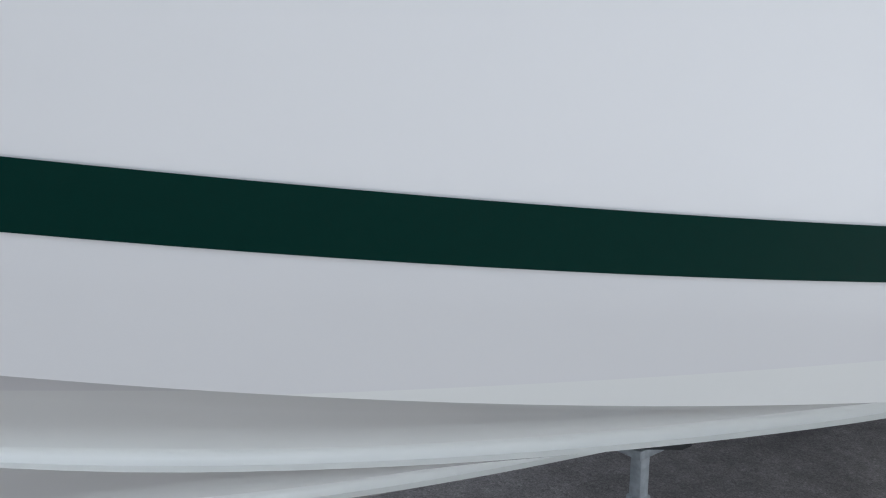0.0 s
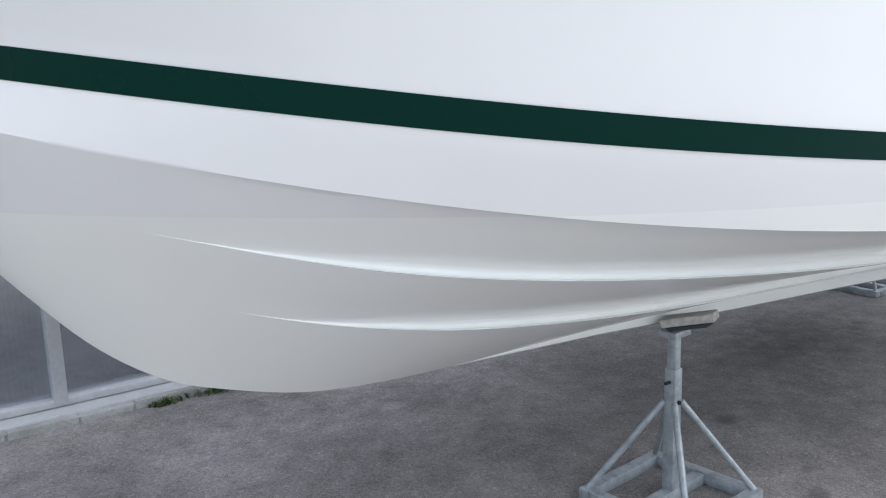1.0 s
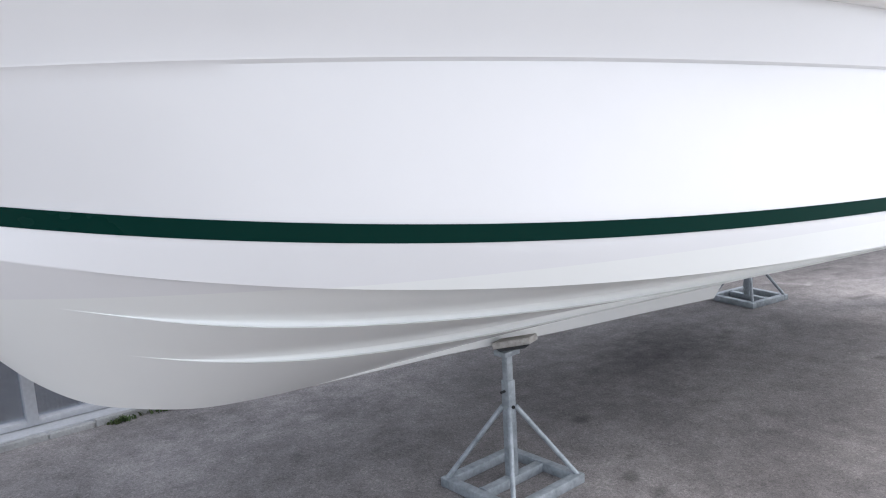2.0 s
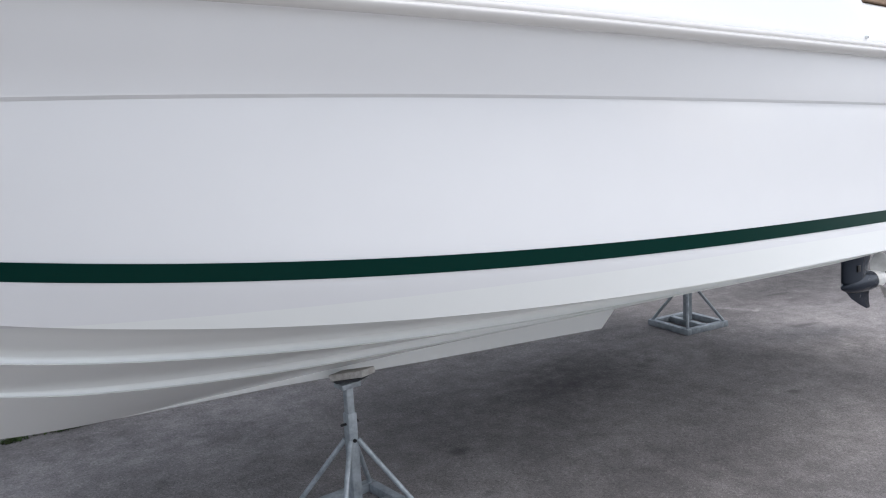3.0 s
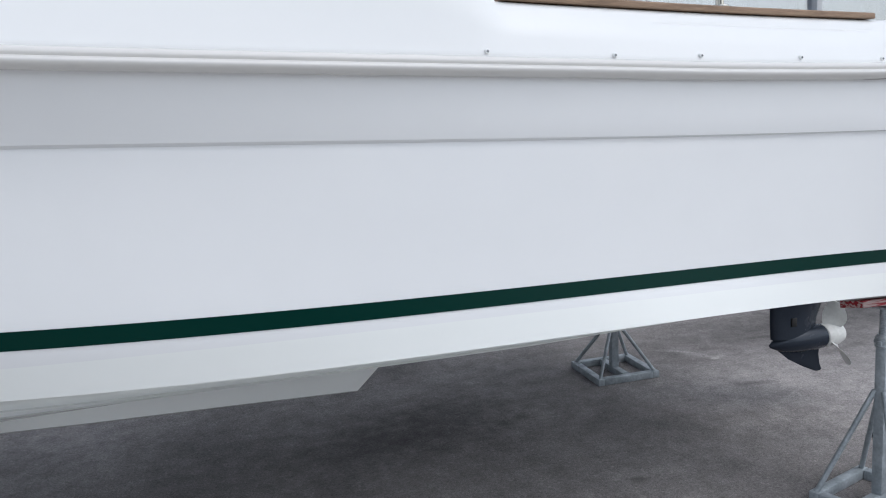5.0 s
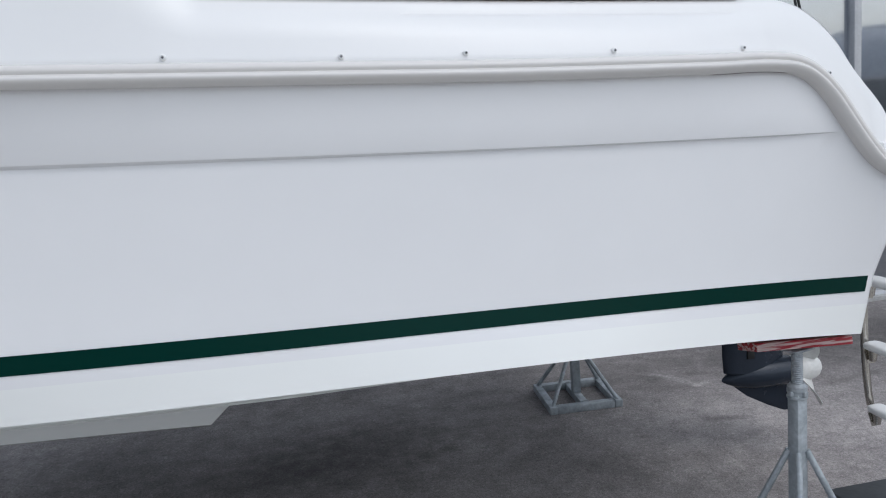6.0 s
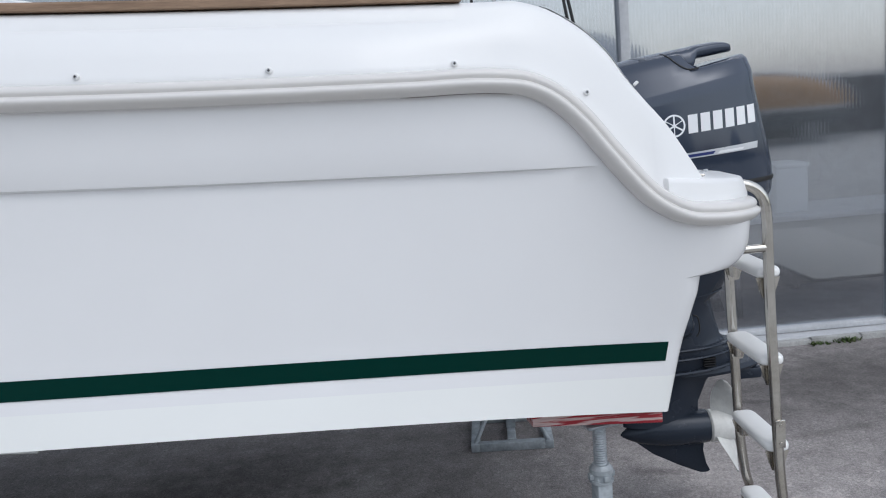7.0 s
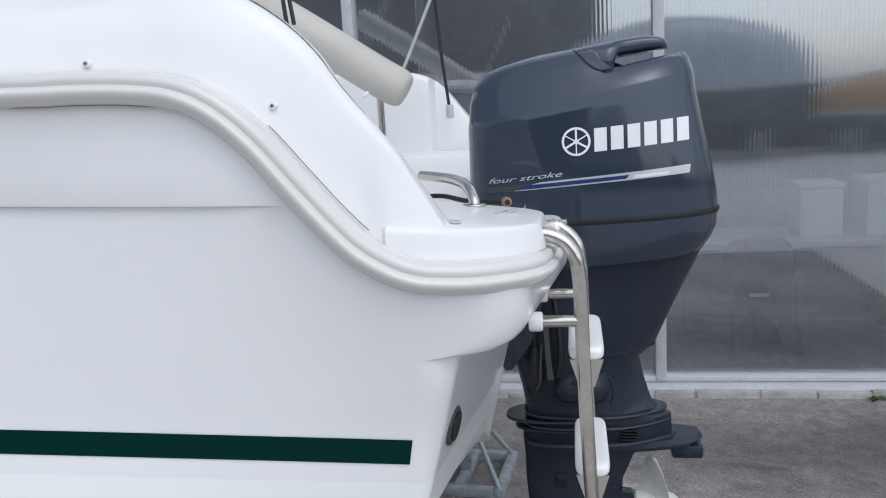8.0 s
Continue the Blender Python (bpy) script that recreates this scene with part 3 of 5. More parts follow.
def strake(at, x0, x1):
    """The rows of one spray strake from its ledge up: inner corner, sharp edge, and the face above it."""
    base = [(p.lerp(q, at((p.x + q.x) / 2)), (q - p).normalized()) for p, q in zip(keel_row, chine_row)]

    def moved(dy, dz, along=0.0):
        out = []
        for p, way in base:
            g = ramp_up(p.x, x0, x1, 0.5, 0.6)
            deep = g * max(0.38, min(1.1, 0.38 + (p.x - 2.0) * 0.6))
            out.append(p + Vector((0, math.copysign(dy * g, p.y), dz * (deep if dz > 0 else g))) + way * along * deep)
        return out
    return [moved(-0.02, -0.0065), moved(0.006, -0.006), moved(0.0054, -0.002), moved(0.004, 0.003), moved(0.0024, 0.0075, 0.0025), moved(0.001, 0.0115, 0.008), moved(0, 0.0145, 0.017), moved(0, 0.016, 0.03)]


keel_row = hull_row(1.19, keel_line, 0.05)
chine_row, low_row, top_row = hull_row(0.9, chine_line, 0.05), hull_row(0.95, low_line, 0.05), hull_row(0.93, top_line, 0.05)
s2_rows, s1_rows = strake(S2_AT, 1.47, 4.95), strake(S1_AT, 1.31, 5.05)
rows = [keel_row, blend(keel_row, s2_rows[0], 0.5)] + s2_rows + [blend(s2_rows[-1], s1_rows[0], f) for f in (0.33, 0.67)] + s1_rows
rows += [hollow(blend(s1_rows[-1], chine_row, f), d) for f, d in ((0.35, 0.002), (0.65, 0.005), (0.9, 0.0065), (0.975, 0.004))] + [chine_row] + [blend(chine_row, low_row, f) for f in (0.04, 0.35, 0.7)] + [low_row, top_row]
for f in (0.1, 0.2, 0.27, 0.3, 0.306, 0.312, 0.318, 0.325, 0.333, 0.343, 0.356, 0.372, 0.39, 0.412, 0.44, 0.47, 0.505, 0.55, 0.6, 0.66, 0.72, 0.8, 0.9):
    l = trimmed(between(top_line, knuckle_low, f))
    rows.append(hull_row(0.93 - 0.2 * f, l, swollen(l)))
rows += [hull_row(0.7, l, swollen(l)) for l in (trimmed(knuckle_low), trimmed(knuckle_edge), trimmed(knuckle_top))]
rows += [hull_row(0.7 - 0.28 * f, between(trimmed(knuckle_top), sheer, f), 0.12) for f in (0.33, 0.67)] + [hull_row(0.42, sheer, 0.12)]
hull = part("hull", loft(rows), HULL, boat, "white hull with off-white bottom paint", True, 28)

# keel fin
fin = []
for x, d, w in ((1.75, 0.001, 0.006), (2.1, 0.003, 0.014), (2.6, 0.018, 0.024), (3.2, 0.05, 0.03), (3.8, 0.076, 0.033), (4.145, 0.093, 0.034), (4.245, 0.003, 0.034)):
    z = KEEL_Z(x) + 0.012
    fin.append([(x, -w - 0.003, z), (x, -w - 0.001, KEEL_Z(x) - d + 0.005), (x, -w + 0.005, KEEL_Z(x) - d), (x, w - 0.005, KEEL_Z(x) - d), (x, w + 0.001, KEEL_Z(x) - d + 0.005), (x, w + 0.003, z)])
part("keel", loft(fin, True, True), HULL, boat)

# stripe, laid on the topsides
for side in (-1, 1):
    rows = []
    for f in (0.0, 0.5, 1.0):
        r = []
        for i in range(90):
            x = 0.97 + (5.999 - 0.008 * f - 0.97) * (i / 89) ** 1.6
            (y0, z0), (y1, z1) = top_line(x), low_line(x)
            r.append((x, side * (y0 + (y1 - y0) * f + 0.0022), z0 + (z1 - z0) * f))
        rows.append(r)
    part("stripe", loft(rows), GREEN, boat, "dark green stripe")

# rub rail
RAIL_PROFILE = [(-0.046, 0.0245), (-0.038, 0.0265), (-0.018, 0.0274), (-0.003, 0.0263), (0.005, 0.0243), (0.0098, 0.0212), (0.0124, 0.0172), (0.0132, 0.0135), (0.0126, 0.0105), (0.0112, 0.0083), (0.0108, 0.0066), (0.0125, 0.005), (0.0162, 0.0037), (0.0195, 0.0016), (0.0212, -0.0014), (0.0208, -0.0048), (0.0185, -0.009), (0.0145, -0.0132), (0.0095, -0.0175), (0.0045, -0.021), (-0.014, -0.022)]
for side in (-1, 1):
    pts = [(0.4 + 5.0 * (i / 110) ** 1.2, 0, 0) for i in range(110)] + [(5.4 + 0.65 * i / 64, 0, 0) for i in range(65)]
    path = [Vector((x, side * RAIL_Y(x), RAIL_Z(x))) for x, _, _ in pts]
    tail = smooth_path([path[-1], (6.09, side * 1.026, 1.235), (6.13, side * 1.008, 1.232), (6.172, side * 0.968, 1.228), (6.204, side * 0.92, 1.225), (6.22, side * 0.85, 1.222), (6.228, side * 0.7, 1.22), (6.23, side * 0.46, 1.22)], 10)
    path += tail[1:]

    def outward(i, path=path, side=side):
        a, b = path[max(0, i - 1)], path[min(len(path) - 1, i + 1)]
        t = b - a
        return Vector((t.y, -t.x, 0)) * (1 if side < 0 else -1)
    part("rub_rail", sweep(path, RAIL_PROFILE, outward), RUBBER, boat, "white double-ridged rub rail")

def scuff(name, x0, x1, drop, thick, label):
    """A dark line of dirt and old sealant along the lower edge of the rub rail."""
    path = [(x, -(RAIL_Y(x) + 0.001), RAIL_Z(x) - drop) for x in [x0 + (x1 - x0) * k / 14 for k in range(15)]]
    part(name, tube(path, thick, None, 6, True, [0.3] + [0.85] * 13 + [0.3]), STAIN_GREY, boat, label)


seam = [Vector((x, -RAIL_Y(x), RAIL_Z(x))) for x in [5.81 + 0.17 * k / 30 for k in range(31)]]
part("deck_joint", sweep(seam, [(-0.0385 + 0.0007 * math.cos(q), 0.0266 + 0.0007 * math.sin(q)) for q in [math.pi * j / 3 for j in range(6)]], lambda i: (0, -1, 0)), STAIN_GREY, boat, "thin dark joint between rail and deck")
scuff("sealant_line", 5.465, 5.68, 0.0225, 0.0009, "dark line of old sealant")

# deck moulding with coamings and the stern platform
TOP_Z = table([0.4, 1.5, 3.0, 3.9, 4.15, 4.26, 4.32, 4.36, 5, 5.59, 5.69, 5.735, 5.782, 5.842, 5.891, 5.925, 5.965, 6.005, 6.043, 6.072, 6.1, 6.22],
              [1.95, 2.05, 2.1, 2.08, 1.93, 1.82, 1.773, 1.76, 1.724, 1.7, 1.698, 1.69, 1.672, 1.632, 1.583, 1.531, 1.478, 1.427, 1.366, 1.318, 1.279, 1.272])
TOP_Y = table([0.45, 1.0, 2.0, 3.0, 3.9, 4.34, 5, 5.5, 5.8, 6.0, 6.08, 6.12, 6.16, 6.185, 6.197], [0.02, 0.5, 0.84, 1.0, 1.08, 1.108, 1.07, 1.03, 1.0, 0.99, 0.99, 0.975, 0.94, 0.89, 0.82])
GUNWALE = table([0.4, 1.5, 5.6, 5.75, 5.9, 6.03, 6.08, 6.2], [0.0, 0.14, 0.14, 0.06, 0.038, 0.05, 0.07, 0.07])


PLATFORM = [(5.93, 0.9), (5.975, 1.005), (5.992, 1.028), (6.03, 1.021), (6.065, 1.008), (6.1, 0.988), (6.14, 0.958), (6.175, 0.921), (6.197, 0.892), (6.208, 0.872), (6.214, 0.856), (6.216, 0.84)]


def deck_section(x, side):
    yr, zr, yt, zt = RAIL_Y(min(x, 6.1)) - 0.004, RAIL_Z(x) + 0.024, TOP_Y(x), TOP_Z(x)
    yr -= 0.033 * max(0.0, min(1.0, (x - 5.4) / 0.25, (6.04 - x) / 0.08))
    if side > 0 and x > 4.4:
        zt = min(zt, 1.465 - 0.6 * max(0, x - 5.6) ** 2)
        zt = max(zt, zr + 0.045)
    soft = 1.0 if x < 5.9 else max(0.16, 1 - (x - 5.9) * 7)
    k = max(0.0, min(1.0, (x - 5.93) / 0.07))
    yr -= k * k * (3 - 2 * k) * max(0.0, yr - float(np.interp(x, [q[0] for q in PLATFORM[2:]], [q[1] for q in PLATFORM[2:]])) + 0.003)
    yt = min(yt, yr - 0.004)
    inner = max(0.0 if x < 4.3 else 0.42, yt - GUNWALE(x)) if x > 1.5 else 0.0
    floor = 1.05 if 4.4 < x < 5.95 else (zt - 0.02 if x <= 4.4 else 1.2)
    h = zt - zr
    p = [(yr - 0.012, zr - 0.03), (yr - 0.004, zr - 0.016), (yr + 0.002, zr - 0.002), (yr - 0.002, zr + 0.014), (yr + (yt - yr) * 0.35, zr + h * 0.35), (yr + (yt - yr) * 0.7, zr + h * 0.68), (yt, zt - min(0.035 * soft, h * 0.3)), (yt - 0.006 * soft, zt - min(0.015 * soft, h * 0.15)), (yt - 0.018 * soft, zt - min(0.004 * soft, h * 0.05)), (yt - 0.035 * soft, zt),
         ((yt + inner) / 2, zt + 0.001), (inner + 0.015, zt), (inner + 0.004, zt - 0.008), (inner, zt - 0.02), (inner, floor), (0.0, floor)]
    return [(x, side * y, z) for y, z in p]


stations = [0.42 + 3.9 * (i / 90) for i in range(91)] + [4.32 + 1.3 * i / 45 for i in range(1, 46)] + [5.62 + 0.468 * i / 40 for i in range(1, 41)]
for side in (-1, 1):
    part("deck_side", loft([deck_section(x, side) for x in stations], False), DECK, boat, "smooth white coaming curving down to the stern platform")
    plan = PLATFORM + [(6.218, 0.73), (6.21, 0.705), (6.188, 0.69), (5.93, 0.69)]
    rim = []
    for z, d in ((1.25, -0.006), (1.256, -0.006), (1.264, -0.004), (1.275, -0.002), (1.303, 0.0), (1.31, 0.002), (1.3135, 0.005), (1.315, 0.01)):
        rim.append([(x - d * (x > 6.1), side * (y - d * (1 if y > 0.72 else -1)), z - (0.12 * (x - 6.03) if z > 1.3 else 0)) for x, y in plan])
    part("stern_platform", loft(rim, True, True), DECK, boat, "flat white stern platform", True, 35)

for side in (-1, 1):
    part("stern_step", box((5.93, min(side * 0.44, side * 0.7), 1.15), (6.2, max(side * 0.44, side * 0.7), 1.255), 0.008), DECK, boat, "lower white step beside the engine well")

# teak capping on the coaming
for side in (-1,):
    prof = [(-0.1, 0.001), (0.001, 0.001), (0.004, 0.003), (0.004, 0.015), (0.001, 0.0185), (-0.095, 0.02)]
    path = [Vector((4.335 + 1.265 * i / 30, side * (TOP_Y(4.335 + 1.265 * i / 30) - 0.012), TOP_Z(4.335 + 1.265 * i / 30))) for i in range(31)]
    part("teak_capping", sweep(path, prof, lambda i, s=side: (0, s, 0)), TEAK, boat, "weathered brown teak capping")

# snap studs along the coaming
STUDS = [(4.268, 1.639), (4.617, 1.618), (4.883, 1.608), (5.228, 1.592), (5.574, 1.579), (5.835, 1.504)]
for side in (-1,):
    for x, z in STUDS:
        face = deck_section(x, -1)[2:10]
        y = float(np.interp(z, [q[2] for q in face], [-q[1] for q in face]))
        stud = part("stud", disc((x, side * (y - 0.004), z), (0, side, 0.15), 0.0065, 0.011, 16, 0.002), PLASTIC, boat, "white snap stud with a dark screw")
        part("screw", disc((x, side * (y + 0.006), z + 0.0008), (0, side, 0.15), 0.0036, 0.0022, 10), FRAME, stud, "small cross-head screw")
        for dx, dz in ((0.0024, 0.0007), (0.0007, 0.0024)):
            part("slot", box((x - dx, side * (y + 0.0086), z + 0.0008 - dz), (x + dx, side * (y + 0.0075), z + 0.0008 + dz), 0.0), BLACK, stud)

part("stud", disc((5.952, -0.943, 1.511), (0.8, 0.15, 0.6), 0.0035, 0.011, 14, 0.001), PLASTIC, boat, "white snap stud on the coaming's rear edge")
for dx in (0.0, 0.022):
    bm = box((-0.02, -0.005, 0), (0.02, 0.005, 0.004), 0.001)
    bm.transform(Matrix.Translation((6.145 + dx * 0.6, -0.79 + dx, 1.299)) @ Matrix.Rotation(radians(62), 4, "Z"))
    part("grip_strip", bm, FRAME, boat, "small grey grip strip")
part("locker", box((5.25, 0.66, 1.0), (6.02, 0.9, 1.31), 0.018), DECK, boat, "white side locker inside the cockpit")

# hull drain on the transom
drain = part("drain_ring", disc((6.043, -0.856, 0.94), (1, -0.14, -0.2), 0.036, 0.012, 28, 0.004), SLATE, boat, "dark drain ring with a black flap")
part("drain_flap", disc((6.054, -0.8575, 0.938), (1, -0.14, -0.2), 0.027, 0.004, 24), BLACK, drain)

# boarding ladder
ladder = thing("boarding_ladder", (6.28, -0.7, 0.36), "stainless boarding ladder with white plastic treads on the stern platform", "ladder")
for y, out in ((-0.835, 0.005), (-0.575, 0.01)):
    pts = [(6.13, y, 1.2), (6.165, y, 1.255), (6.203, y, 1.27), (6.24, y, 1.26), (6.262, y, 1.235), (6.27, y, 1.195), (6.272, y, 1.13), (6.276, y, 0.95), (6.283, y, 0.78), (6.293, y, 0.56), (6.305, y, 0.45), (6.318, y * 0.99, 0.4)]
    drop = 0.028 if y > -0.7 else 0.0
    pts = [(p[0] + out + drop * 0.5 * (p[0] < 6.22), p[1], p[2] - drop * (p[2] > 1.19)) for p in pts]
    part("rail", tube(smooth_path(pts, 5), 0.0125, None, 12), STEEL, ladder)
    strut = part("strut", tube([(6.21, y, 1.118 - 3 * (out - 0.005)), (6.272 + out, y, 1.118 - 3 * (out - 0.005))], 0.0105), STEEL, ladder)
    part("rubber_foot", disc((6.188, y, 1.118 - 3 * (out - 0.005)), (1, 0, 0), 0.017, 0.024, 16, 0.004), PLASTIC, strut)
    part("bracket", disc((6.19, y, 1.2), (0, 0, 1), 0.02, 0.05, 14, 0.006), STEEL, ladder)
for x, z in ((6.284, 1.055), (6.29, 0.84), (6.3, 0.62), (6.318, 0.4)):
    tread = []
    for k in range(25):
        f = -math.cos(math.pi * k / 24) * 0.9995
        y = -0.711 + 0.117 * f
        w = (1 - f ** 10) ** 0.35
        sec = []
        for j in range(20):
            q = 2 * math.pi * j / 20
            c, s_ = math.cos(q), math.sin(q)
            sec.append((x + 0.031 * (0.35 + 0.65 * w) * math.copysign(abs(c) ** 0.5, c), y, z + 0.0135 * (0.3 + 0.7 * w) * math.copysign(abs(s_) ** 0.6, s_)))
        tread.append(sec)
    bm = loft(tread, True, True)
    t_ob = part("tread", bm, PLASTIC, ladder, "white plastic tread")
    for y in (-0.8, -0.62):
        part("clamp", tube([(x - 0.004, y, z - 0.05), (x - 0.004, y, z - 0.012)], 0.0125, None, 10, True, [0.9, 1.3]), STEEL, t_ob)
        cheek = y - 0.014 if y < -0.7 else y + 0.014
        part("cheek_plate", loft([[(x - 0.013, cheek - 0.002, z - 0.062), (x + 0.013, cheek - 0.002, z - 0.062), (x + 0.013, cheek + 0.002, z - 0.062), (x - 0.013, cheek + 0.002, z - 0.062)], [(x - 0.029, cheek - 0.002, z - 0.012), (x + 0.029, cheek - 0.002, z - 0.012), (x + 0.029, cheek + 0.002, z - 0.012), (x - 0.029, cheek + 0.002, z - 0.012)]], True, True), STEEL, t_ob, "steel cheek plate", False)

plate = part("joint_plate", box((6.282, -0.852, 0.63), (6.306, -0.845, 0.7), 0.002), STEEL, ladder, "riveted steel joint plate")
for z in (0.642, 0.688):
    part("rivet", disc((6.294, -0.85, z), (0, -1, 0), 0.004, 0.004, 10, 0.001), STEEL, plate)

# fittings on the stern platform
grab = thing("grab_rail", (6.05, -0.6, 1.3), "polished stainless grab rail on the stern platform", "rail")
part("tube", tube(smooth_path([(6.09, -0.72, 1.3), (6.088, -0.71, 1.318), (6.072, -0.67, 1.337), (6.03, -0.58, 1.343), (5.95, -0.47, 1.343)], 6), 0.0105), STEEL, grab)
part("flange", disc((6.09, -0.722, 1.305), (0, 0, 1), 0.022, 0.006, 18, 0.002), STEEL, grab)
cable = thing("steering_cable", (6.0, -0.75, 1.31), "black steering cable ending in a brass fitting", "cable")
part("sheath", tube(smooth_path([(5.94, -0.5, 1.3), (6.0, -0.52, 1.303), (6.06, -0.58, 1.298), (6.135, -0.61, 1.296)], 6), 0.005), BLACK, cable)
part("end_fitting", disc((6.137, -0.6, 1.297), (0.25, -1, 0.05), 0.0098, 0.022, 20, 0.003), TEAK, cable, "brass-brown end fitting")
part("end_hole", disc((6.1424, -0.6216, 1.2981), (0.25, -1, 0.05), 0.0055, 0.0012, 16), BLACK, cable)
hinge = thing("hinge", (6.08, -0.945, 1.31), "small stainless hinge on the platform", "hinge")
part("leaf", box((6.065, -0.95, 1.307), (6.09, -0.935, 1.312), 0.001), STEEL, hinge)
part("pin", tube([(6.063, -0.945, 1.3135), (6.095, -0.945, 1.3105)], 0.0028, None, 8), STEEL, hinge)

# ---- outboard engine ----
engine = thing("outboard_engine", (6.3, 0, 0.17), "dark grey four-stroke outboard engine on the transom", "outboard")


def ring(cx, z, lx, ly, tilt=0.0, power=3.2, n=40, aft=1.0):
    """A rounded-box section; aft narrows its rear end."""
    out = []
    for k in range(n):
        q = 2 * math.pi * k / n
        c, s_ = math.cos(q), math.sin(q)
        x = lx * math.copysign(abs(c) ** (2 / power), c)
        y = ly * math.copysign(abs(s_) ** (2 / power), s_)
        y *= 1 - (1 - aft) * max(0.0, x / lx) ** 2
        out.append((cx + x, y, z + tilt * x))
    return out


COWL_LEVELS = [(6.315, 1.19, 0.318, 0.178, 0.03, 3.4, 0.82), (6.313, 1.23, 0.317, 0.181, 0.03, 3.4, 0.82), (6.308, 1.30, 0.308, 0.18, 0.035, 3.4, 0.84), (6.298, 1.39, 0.297, 0.174, 0.06, 3.3, 0.86), (6.29, 1.452, 0.289, 0.1695, 0.13, 3.2, 0.88), (6.288, 1.486, 0.285, 0.1675, 0.175, 3.2, 0.88), (6.288, 1.49, 0.2835, 0.1655, 0.178, 3.2, 0.88),
               (6.285, 1.527, 0.277, 0.146, 0.165, 3.1, 0.9), (6.284, 1.56, 0.266, 0.128, 0.15, 3.0, 0.9), (6.286, 1.586, 0.246, 0.108, 0.14, 2.8, 0.9), (6.288, 1.598, 0.21, 0.088, 0.13, 2.6, 0.9), (6.288, 1.604, 0.17, 0.065, 0.13, 2.4, 0.9), (6.288, 1.608, 0.12, 0.042, 0.12, 2.4, 0.9), (6.288, 1.61, 0.06, 0.02, 0.12, 2.2, 0.9)]


def shoulder(x):
    """The lower deck of the cowl behind and under the grip."""
    return 1.553 + 0.19 * (x - 6.372) + 0.1 * max(0.0, min(1.0, (6.365 - x) / 0.05))


cowl_rows = [[(x, y, min(zz, shoulder(x))) for x, y, zz in ring(cx, z, lx, ly, tilt, pw, 72, aft)] for cx, z, lx, ly, tilt, pw, aft in COWL_LEVELS]
cowl = part("cowl", loft(cowl_rows, True, True), COWL, engine, "glossy dark blue-grey cowl", True, 50)
grip_top = table([6.262, 6.3, 6.36, 6.41, 6.45, 6.485, 6.503, 6.512], [1.602, 1.611, 1.619, 1.626, 1.629, 1.626, 1.617, 1.606])
grip_rows = []
for k in range(41):
    x = 6.262 + 0.25 * k / 40
    top = grip_top(x)
    low = 1.545 if x < 6.372 else min(1.604, 1.545 + 0.034 * min(1.0, (x - 6.372) / 0.012) + 0.13 * max(0.0, x - 6.384))
    low = min(low, top - 0.003)
    root = max(0.0, min(1.0, (6.385 - x) / 0.02))
    w = (0.092 - 0.02 * max(0.0, (x - 6.4) / 0.11)) * (1 if x < 6.49 else math.sqrt(max(0.1, 1 - ((x - 6.49) / 0.024) ** 2)))
    c, h = (top + low) / 2, (top - low) / 2
    sec = []
    for j in range(28):
        q = 2 * math.pi * j / 28
        u, v = math.copysign(abs(math.cos(q)) ** 0.55, math.cos(q)), math.copysign(abs(math.sin(q)) ** 0.55, math.sin(q))
        sec.append((x, u * w * (1 + 0.24 * root * (0.5 - 0.5 * v)), c + h * v))
    grip_rows.append(sec)
part("cowl_grip", loft(grip_rows, True, True), COWL, cowl, "raised grip overhanging the rear of the cowl")
part("cowl_seal", loft([ring(6.315, 1.178, 0.32, 0.18, 0.03, 3.4, 40, 0.82), ring(6.315, 1.184, 0.322, 0.182, 0.03, 3.4, 40, 0.82), ring(6.315, 1.192, 0.32, 0.18, 0.03, 3.4, 40, 0.82)], True, True), BLACK, engine)
apron = [ring(6.315, 1.18, 0.318, 0.179, 0.03, 3.4, 40, 0.82), ring(6.315, 1.14, 0.315, 0.178, 0.04, 3.3, 40, 0.82), ring(6.315, 1.10, 0.3, 0.172, 0.06, 3.2, 40, 0.8), ring(6.308, 1.07, 0.282, 0.16, 0.06, 3.0, 40, 0.78)]
part("apron", loft(apron, True, True), COWL, engine, "glossy dark lower apron")
mid = [ring(6.33, 1.085, 0.285, 0.155, 0.1, 2.8, 36, 0.6), ring(6.325, 1.05, 0.268, 0.14, 0.1, 2.8, 36, 0.5), ring(6.305, 0.95, 0.238, 0.12, 0.1, 2.8, 36, 0.5), ring(6.288, 0.86, 0.21, 0.11, 0.08, 2.6, 36, 0.5), ring(6.277, 0.815, 0.197, 0.105, 0.05, 2.6, 36, 0.5), ring(6.265, 0.785, 0.168, 0.1, 0.03, 2.6, 36, 0.5),
       ring(6.28, 0.72, 0.168, 0.09, 0.0, 2.6, 36, 0.5), ring(6.293, 0.665, 0.172, 0.087, 0.0, 2.6, 36, 0.4), ring(6.302, 0.645, 0.183, 0.086, 0.0, 2.6, 36, 0.4), ring(6.32, 0.625, 0.197, 0.084, 0.0, 2.6, 36, 0.4), ring(6.315, 0.56, 0.205, 0.07, 0.0, 2.5, 36, 0.4)]
part("midsection", loft(mid, True, True), ENGINE, engine)
swivel = part("swivel_housing", loft([ring(6.278, 0.731 + 0.042 * math.sin(a), 0.077 - 0.008 * abs(math.sin(a)), 0.098 + 0.038 * math.cos(a), 0.0, 4.5, 40, 0.9) for a in [math.pi * (k / 14 - 0.5) for k in range(15)]], True, True), ENGINE, engine, "rounded swivel housing")
